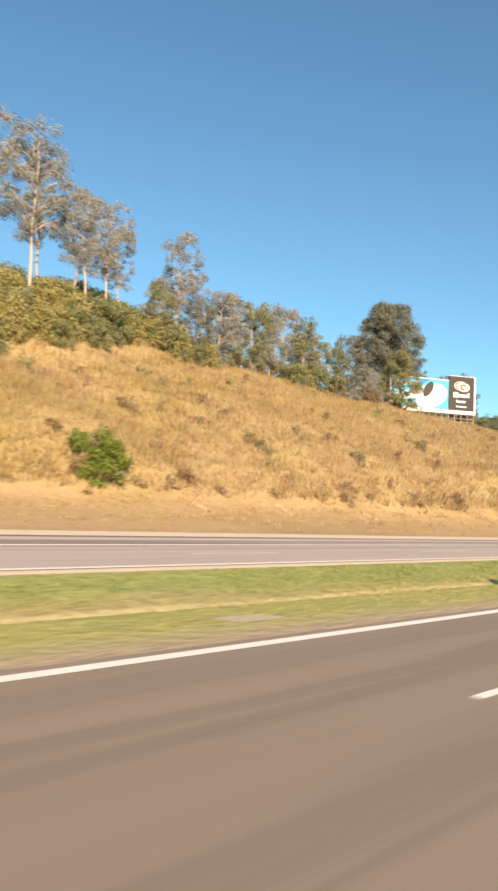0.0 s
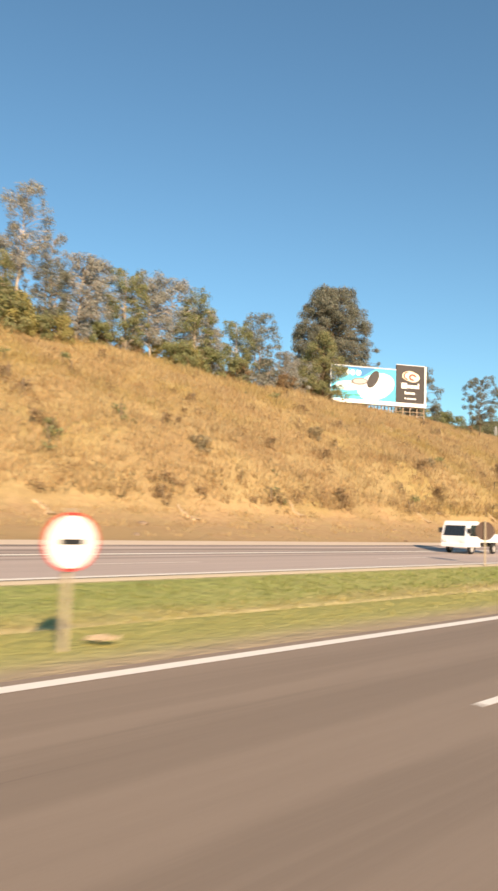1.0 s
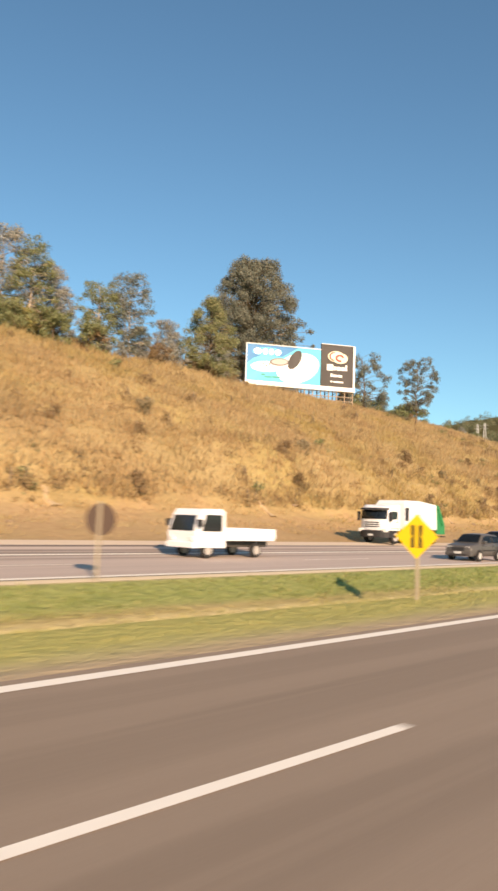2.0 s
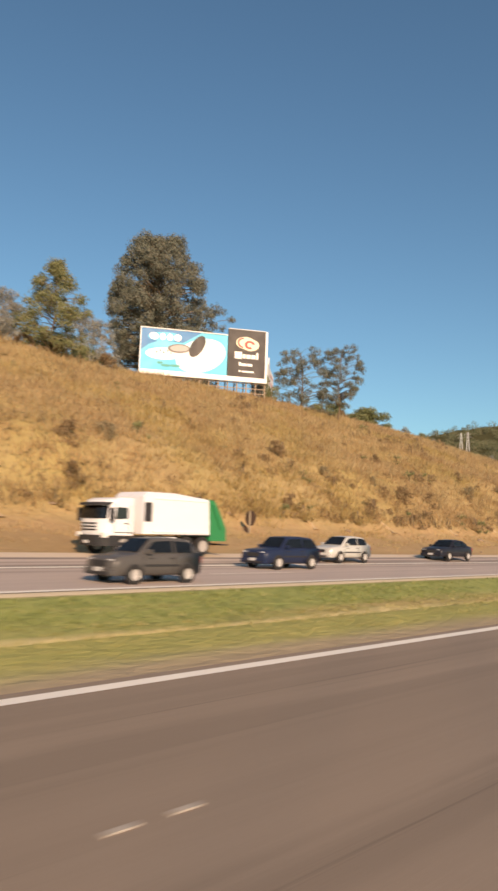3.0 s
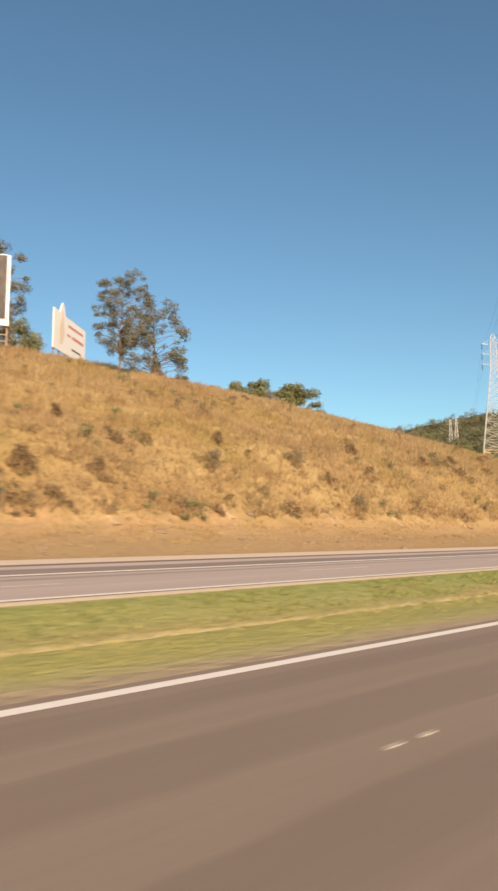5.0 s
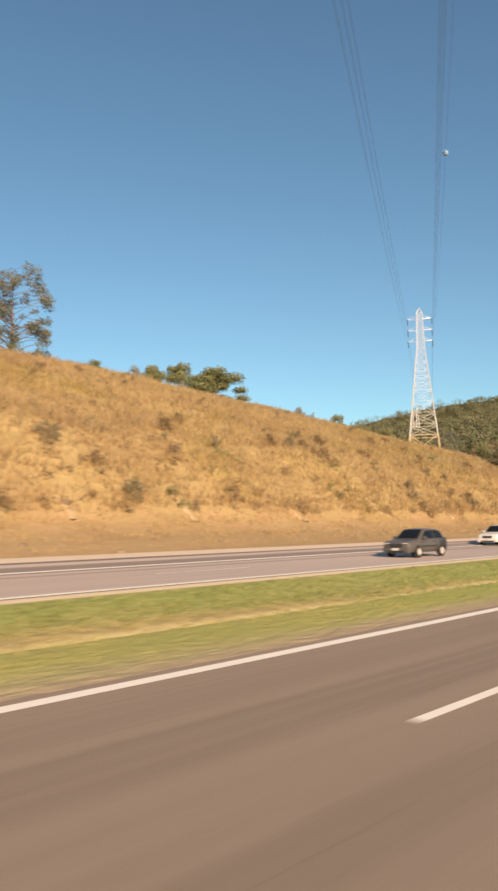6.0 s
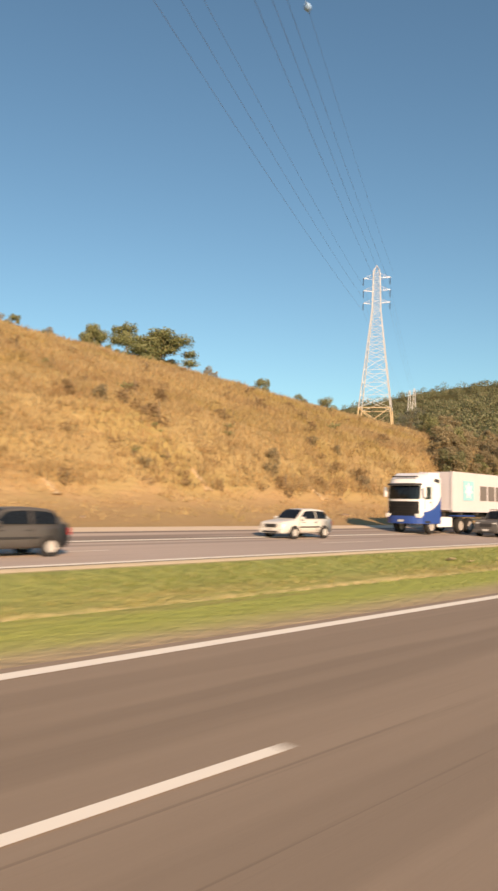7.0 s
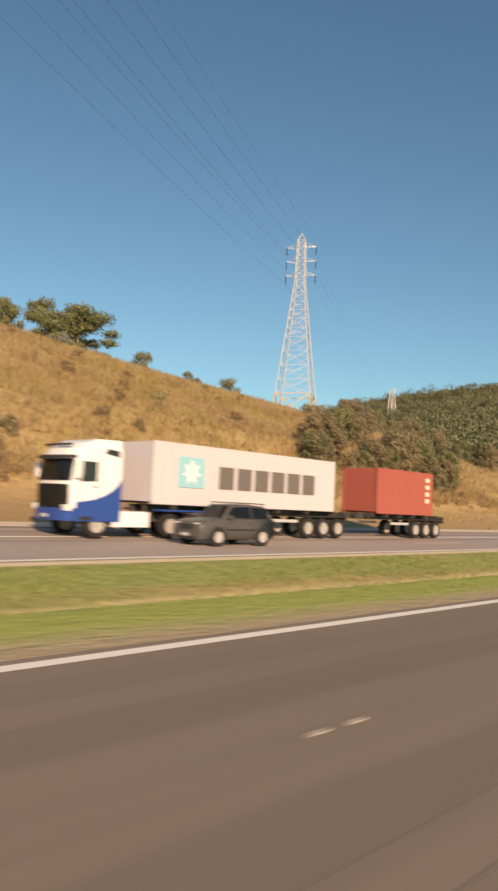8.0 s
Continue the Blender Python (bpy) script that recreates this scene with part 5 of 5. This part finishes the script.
def pickup(x, y, label):
    """A small forward-control truck with an open bed."""
    c = thing("pickup_truck", x, y, float(height(x, y)) + 0.015, 0, label, "pickup")
    bm = bmesh.new()
    half = [(-2.4, 0.42), (-2.42, 1.0), (-2.2, 1.75), (-2.0, 1.98), (-0.95, 2.0), (-0.75, 1.9), (-0.7, 0.42)]
    loft(bm, [[(px, yy * (0.96 if abs(yy) > 0.8 and pz > 1.7 else 1), pz) for px, pz in half] for yy in (-0.85, -0.80, 0.80, 0.85)])
    part("cab", bm, P_WHITE, c)
    bm = bmesh.new()
    a, b, cc, d = Vector((-2.42, 0.76, 1.05)), Vector((-2.42, -0.76, 1.05)), Vector((-2.2, -0.72, 1.74)), Vector((-2.2, 0.72, 1.74))
    quad_on(bm, a, b, cc, d, 0.03, 0.97, 0.05, 0.95, 0.02)
    part("windscreen", bm, M_GLASS, c)
    for s in (-1, 1):
        bm = bmesh.new()
        plate(bm, [(-2.05, 1.08), (-0.95, 1.08), (-0.95, 1.75), (-1.85, 1.75)], s * 0.862 - 0.006, 0.012)
        part("side_window", bm, M_GLASS, c)
        bm = bmesh.new()
        block(bm, -2.46, -2.3, s * 0.6 - 0.16, s * 0.6 + 0.16, 0.68, 0.86, 0.03)
        part("headlight", bm, M_LAMP, c)
        bm = bmesh.new()
        block(bm, -0.62, 2.35, s * 0.83 - 0.03, s * 0.83 + 0.03, 0.80, 1.22, 0.015)
        part("bed_side", bm, P_WHITE, c)
        bm = bmesh.new()
        block(bm, -2.38, -2.2, s * 0.98 - 0.1, s * 0.98 + 0.1, 1.25, 1.55, 0.03)
        part("mirror", bm, M_TRIM, c)
        for wx in (-1.65, 1.2):
            wheel(c, wx, s * 0.72, 0.31, 0.2, M_RIM_DULL)
    for name, dims, mat in (("bed_floor", (-0.62, 2.35, -0.83, 0.83, 0.70, 0.80), P_WHITE), ("tailgate", (2.35, 2.41, -0.83, 0.83, 0.80, 1.22), P_WHITE), ("chassis", (-2.2, 2.3, -0.4, 0.4, 0.42, 0.70), M_CHASSIS), ("bumper", (-2.52, -2.36, -0.84, 0.84, 0.40, 0.62), P_WHITE)):
        bm = bmesh.new()
        block(bm, *dims, 0.02)
        part(name, bm, mat, c)


pickup(64.6, 23.0, "small white pickup truck with an open bed")


def boxpart(name, dims, mat, parent, bevel=0.03, label=""):
    bm = bmesh.new()
    block(bm, *dims, bevel)
    return part(name, bm, mat, parent, label)


def lorry_cab(c, x0, width, low, top, coat, lower, deep=2.1, dark_grille=True):
    """A forward-control lorry cab, rounded in plan; front at x0."""
    w = width / 2
    mid = low + (top - low) * 0.42
    za, zb = mid + 0.02, low + (top - low) * 0.77
    prof = [(0.05, low), (0.0, mid), (0.05, low + (top - low) * 0.62), (0.14, low + (top - low) * 0.80), (0.36, top - 0.10), (0.75, top), (deep, top), (deep, low)]
    back = lambda yy: 0.42 * abs(yy / w) ** 3.5
    front = lambda pz: x0 + float(np.interp(pz, [p[1] for p in prof[:5]], [p[0] for p in prof[:5]]))
    bm = bmesh.new()
    loft(bm, [[(x0 + (px + back(yy) * (1 - px / deep) if px < 1 else px), yy, pz - (0.06 if abs(yy) > 0.97 * w and pz > top - 0.2 else 0)) for px, pz in prof] for yy in [w * v for v in (-1, -0.96, -0.85, -0.6, -0.3, 0, 0.3, 0.6, 0.85, 0.96, 1)]])
    cab = part("cab", bm, coat, c)

    def wrap(name, z0, z1, reach, mat, off, label=""):
        """A skin over the rounded front between two heights."""
        bm = bmesh.new()
        grid = [[bm.verts.new((front(pz) + back(w * v) * 0.97 - off, w * v, pz)) for v in np.linspace(-reach, reach, 11)] for pz in np.linspace(z0, z1, 4)]
        for a, b in zip(grid, grid[1:]):
            for k in range(10):
                bm.faces.new((a[k], b[k], b[k + 1], a[k + 1]))
        bmesh.ops.solidify(bm, geom=bm.faces[:], thickness=0.015)
        return part(name, bm, mat, cab, label)

    wrap("windscreen", za, zb, 0.90, M_GLASS, 0.03)
    bm = bmesh.new()
    rows = [[(x0 - 0.16 + back(w * v), w * v, zb + 0.02), (x0 - 0.10 + back(w * v), w * v, zb + 0.14), (x0 + 0.22 + back(w * v), w * v, zb + 0.17), (x0 + 0.22 + back(w * v), w * v, zb + 0.05)] for v in np.linspace(-0.92, 0.92, 9)]
    loft(bm, rows)
    part("sun_visor", bm, M_TRIM, cab)
    for s in (-1, 1):
        bm = bmesh.new()
        plate(bm, [(x0 + 0.62, za - 0.02), (x0 + 1.30, za + 0.02), (x0 + 1.30, zb - 0.05), (x0 + 0.68, zb - 0.05)], s * (w + 0.006) - 0.008, 0.016)
        part("side_window", bm, M_GLASS, cab)
        boxpart("mirror", (x0 + 0.26, x0 + 0.44, s * (w + 0.13) - 0.09, s * (w + 0.13) + 0.09, zb - 0.70, zb - 0.08), coat if dark_grille else M_TRIM, cab, 0.05)
        boxpart("headlight", (x0 + 0.08, x0 + 0.42, s * (w - 0.22) - 0.18, s * (w - 0.22) + 0.18, low - 0.12, low + 0.12), M_LAMP, cab, 0.05)
        boxpart("step", (x0 + 0.6, x0 + 1.2, s * (w - 0.05) - 0.08, s * (w - 0.05) + 0.06, low - 0.45, low - 0.3), M_TRIM, cab)
        boxpart("door_handle", (x0 + 1.15, x0 + 1.32, s * (w + 0.01) - 0.015, s * (w + 0.01) + 0.015, za - 0.22, za - 0.17), M_TRIM, cab, 0.005)
        for px in (0.56, 1.42):
            boxpart("door_seam", (x0 + px, x0 + px + 0.02, s * (w + 0.002) - 0.004, s * (w + 0.002) + 0.004, low, zb + 0.1), M_TRIM, cab, 0.001)
    if dark_grille:
        wrap("grille", low - 0.25, mid - 0.12, 0.86, M_TRIM, 0.04)
        for k in range(4):
            wrap("grille_slat", low + 0.02 + k * 0.17, low + 0.05 + k * 0.17, 0.74, M_CHASSIS, 0.055)
    else:
        for k in range(3):
            wrap("grille_slat", low + 0.20 + k * 0.14, low + 0.26 + k * 0.14, 0.5, M_TRIM, 0.03)
    bm = bmesh.new()
    loft(bm, [[(x0 - 0.06 + back(w * v), w * v, low - 0.48), (x0 - 0.08 + back(w * v), w * v, low - 0.02), (x0 + 0.85, w * v, low - 0.02), (x0 + 0.80, w * v, low - 0.48)] for v in np.linspace(-1, 1, 11)])
    part("bumper", bm, lower, cab)
    boxpart("number_plate", (x0 - 0.12, x0 - 0.09, -0.2, 0.2, low - 0.38, low - 0.25), M_PLATE, cab, 0.004)
    return cab


# ---- the refuse lorry ----
GX, GY = 87.3, 28.4
refuse = thing("refuse_lorry", GX, GY, float(height(GX, GY)) + 0.02, 0, "white refuse lorry with a green loading hopper", "lorry")
lorry_cab(refuse, -3.9, 2.3, 0.88, 2.58, P_WHITE, M_TRIM, 1.62, False)
boxpart("chassis", (-3.0, 3.3, -0.42, 0.42, 0.60, 0.90), M_CHASSIS, refuse)
bm = bmesh.new()
prof = [(-1.72, 0.98), (-1.72, 2.72), (-1.45, 2.95), (0.2, 2.97), (2.40, 2.78), (2.52, 1.02)]
loft(bm, [[(px, yy * 1.0, pz - (0.05 if abs(yy) > 1.1 and pz > 2 else 0)) for px, pz in prof] for yy in (-1.16, -1.06, 1.06, 1.16)])
body = part("refuse_body", bm, P_WHITE, refuse, "white steel body")
for s in (-1, 1):
    for z in (1.06, 2.62):
        boxpart("side_rail", (-1.1, 2.38, s * 1.17 - 0.025, s * 1.17 + 0.025, z, z + 0.08), P_WHITE, body, 0.01)
    boxpart("side_opening", (-1.66, -1.22, s * 1.165 - 0.012, s * 1.165 + 0.012, 1.55, 2.45), M_TRIM, body, 0.005)
    boxpart("side_guard", (-1.5, 0.4, s * 1.06 - 0.04, s * 1.06 + 0.04, 0.62, 0.86), P_WHITE, refuse)
    boxpart("tool_box", (-0.9, -0.1, s * 0.98 - 0.12, s * 0.98 + 0.12, 0.42, 0.62), M_TRIM, refuse)
    boxpart("mudguard", (-3.30, -2.2, s * 1.0 - 0.15, s * 1.0 + 0.15, 0.96, 1.06), M_TRIM, refuse)
    boxpart("mudguard", (0.55, 2.6, s * 1.0 - 0.14, s * 1.0 + 0.14, 0.95, 1.0), M_TRIM, refuse, 0.01)
bm = bmesh.new()
prof = [(2.55, 0.72), (2.47, 2.80), (2.85, 2.72), (3.35, 1.95), (3.68, 1.35), (3.72, 0.72)]
loft(bm, [[(px, yy, pz) for px, pz in prof] for yy in (-1.12, -1.03, 1.03, 1.12)])
hopper = part("hopper", bm, P_GREEN, refuse, "green loading hopper")
boxpart("rear_step", (3.55, 4.0, -1.0, 1.0, 0.50, 0.58), M_CHASSIS, hopper, 0.01)
for s in (-1, 1):
    bm = bmesh.new()
    bar(bm, (2.65, s * 1.16, 2.55), (3.3, s * 1.16, 1.3), 0.05)
    part("hydraulic_ram", bm, P_GREEN, hopper)
    boxpart("tail_light", (3.66, 3.75, s * 0.9 - 0.1, s * 0.9 + 0.1, 0.95, 1.2), M_TAIL, hopper, 0.01)
    for wx in (-2.75, 1.05, 2.12):
        wheel(refuse, wx, s * 1.0, 0.46, 0.28, M_RIM_DULL)


# ---- the container lorry with its trailers ----
def container(name, x, y, z, length, coat, label, parent=None):
    """A steel container: corrugated sides, corner posts, rails and end doors."""
    c = thing(name, x, y, z, 0, label, "container")
    c.parent = parent
    w, h, L = 2.44, 2.59, length
    for s in (-1, 1):
        bm = bmesh.new()
        n = int(L / 0.28)
        zig = []
        for k in range(n + 1):
            px = 0.12 + (L - 0.24) * k / n
            zig.append((px, s * (w / 2 - (0.0 if k % 2 else 0.014))))
        lo = [bm.verts.new((px, py, 0.15)) for px, py in zig]
        hi = [bm.verts.new((px, py, h - 0.1)) for px, py in zig]
        for i in range(n):
            bm.faces.new((lo[i], lo[i + 1], hi[i + 1], hi[i]))
        part("side_wall", bm, coat, c)
        boxpart("bottom_rail", (0, L, s * (w / 2 - 0.05) - 0.05, s * (w / 2 - 0.05) + 0.05, 0, 0.16), coat, c, 0.01)
        boxpart("top_rail", (0, L, s * (w / 2 - 0.03) - 0.03, s * (w / 2 - 0.03) + 0.03, h - 0.11, h), coat, c, 0.01)
        for px in (0.0, L - 0.16):
            boxpart("corner_post", (px, px + 0.16, s * (w / 2 - 0.08) - 0.082, s * (w / 2 - 0.08) + 0.082, 0, h + 0.005), coat, c, 0.01)
    for px, name2 in ((0.03, "front_wall"), (L - 0.07, "door_end")):
        boxpart(name2, (px, px + 0.04, -w / 2 + 0.1, w / 2 - 0.1, 0.1, h - 0.05), coat, c, 0.005)
    boxpart("roof", (0.05, L - 0.05, -w / 2 + 0.05, w / 2 - 0.05, h - 0.05, h - 0.02), coat, c, 0.005)
    for k in range(4):
        bm = bmesh.new()
        bar(bm, (L - 0.01, -0.75 + 0.5 * k, 0.15), (L - 0.01, -0.75 + 0.5 * k, h - 0.1), 0.02)
        part("lock_rod", bm, M_STEEL, c)
    return c


TX, TY = 195.0, 24.7
TZ = float(height(TX + 14, TY)) + 0.03
tractor = thing("lorry_tractor", TX, TY, TZ, 0, "white and blue articulated lorry tractor", "lorry")
cab = lorry_cab(tractor, 0.0, 2.5, 1.10, 3.45, P_WHITE, P_BLUE, 2.45)
for s in (-1, 1):
    bm = bmesh.new()
    sweep = [(0.44, 0.62), (2.46, 0.62), (2.46, 2.28), (2.30, 2.02), (2.05, 1.80), (1.7, 1.60), (1.25, 1.44), (0.8, 1.36), (0.44, 1.32)]
    plate(bm, sweep, s * 1.262 - 0.008, 0.016)
    part("blue_sweep", bm, P_BLUE, cab, "blue painted sweep")
bm = bmesh.new()
loft(bm, [[(0.42 + 0.3 * abs(yy / 1.2) ** 3, yy, 3.36), (0.72 + 0.3 * abs(yy / 1.2) ** 3, yy * 0.97, 3.58), (1.3, yy * 0.95, 3.74), (2.44, yy * 0.95, 3.77), (2.44, yy, 3.36)] for yy in (-1.2, -1.0, -0.6, 0, 0.6, 1.0, 1.2)])
part("roof_fairing", bm, P_WHITE, cab)
for s in (-1, 1):
    flat_part("side_vent", [(1.62, 3.22), (2.30, 3.10), (2.30, 3.34), (1.75, 3.40)], s * 1.255 - 0.008, M_TRIM, cab, "dark vent", 0.016)
    boxpart("side_skirt", (2.15, 3.95, s * 1.2 - 0.03, s * 1.2 + 0.03, 0.42, 1.02), P_WHITE, tractor, 0.02)
boxpart("roof_lamp_bar", (0.28, 0.42, -0.9, 0.9, 3.44, 3.52), M_TRIM, cab, 0.02)
boxpart("chassis", (0.6, 6.9, -0.42, 0.42, 0.62, 1.0), M_CHASSIS, tractor)
for s in (-1, 1):
    boxpart("fuel_tank", (2.55, 4.0, s * 0.92 - 0.22, s * 0.92 + 0.22, 0.45, 1.05), M_STEEL, tractor, 0.08)
    boxpart("mudguard", (4.5, 6.9, s * 1.0 - 0.28, s * 1.0 + 0.28, 1.08, 1.16), P_BLUE, tractor)
    for wx in (1.45, 5.1, 6.35):
        wheel(tractor, wx, s * 1.05, 0.50, 0.34, M_RIM_DULL)


def trailer(x, length, axles, label):
    c = thing("container_trailer", x, TY, TZ, 0, label, "trailer")
    for s in (-1, 1):
        boxpart("side_beam", (0, length, s * 0.45 - 0.1, s * 0.45 + 0.1, 1.02, 1.34), M_CHASSIS, c)
        boxpart("side_guard", (length * 0.30, axles[0] - 0.8, s * 1.12 - 0.03, s * 1.12 + 0.03, 0.75, 0.9), M_STEEL, c)
        boxpart("mudguard", (axles[0] - 0.65, axles[-1] + 0.65, s * 1.0 - 0.25, s * 1.0 + 0.25, 1.06, 1.12), M_TRIM, c)
        for ax in axles:
            wheel(c, ax, s * 1.02, 0.50, 0.34, M_RIM_DULL)
    for k in range(6):
        px = length * (k + 0.5) / 6
        boxpart("cross_beam", (px - 0.07, px + 0.07, -1.2, 1.2, 1.18, 1.36), M_CHASSIS, c, 0.01)
    boxpart("tail_beam", (length - 0.1, length, -1.2, 1.2, 0.9, 1.3), M_CHASSIS, c)
    for s in (-1, 1):
        boxpart("tail_light", (length - 0.02, length + 0.05, s * 0.95 - 0.18, s * 0.95 + 0.18, 0.98, 1.12), M_TAIL, c, 0.01)
    return c


trailer(TX + 4.2, 13.2, (10.0, 11.25, 12.5), "dark steel container trailer on three axles")
trailer(TX + 19.2, 8.6, (5.3, 6.5, 7.7), "second steel container trailer on three axles")
big_box = container("shipping_container", TX + 4.0, TY, TZ + 1.37, 12.19, P_BOX, "long pale grey shipping container on a trailer")
red_box = container("shipping_container", TX + 20.2, TY, TZ + 1.37, 6.06, P_RED, "short red shipping container on a trailer")
M_EMBLEM = plain("emblem_light_blue", (0.28, 0.58, 0.66), 0.5)
side = -1.222 - 0.03
flat_part("emblem", rect(1.35, 2.85, 0.75, 2.05), side, M_EMBLEM, big_box, "light blue square")
star = []
for k in range(14):
    a = math.pi / 2 + k * math.tau / 14
    rr = 0.56 if k % 2 == 0 else 0.26
    star.append((2.1 + rr * math.cos(a), 1.4 + rr * math.sin(a)))
flat_part("emblem", star, side - 0.01, M_BB_WHITE, big_box, "white seven-pointed star", 0.008)
for k in range(6):
    x0 = 3.75 + k * 1.16
    flat_part("brand_block", rect(x0, x0 + 0.92, 0.78, 1.76), side, M_BB_GREY, big_box, "dark block in place of a brand name")
for k in range(4):
    flat_part("writing_bar", rect(5.2, 5.65, 0.75 + k * 0.42, 1.0 + k * 0.42), side, M_BB_SAND, red_box, "pale bar of small writing")
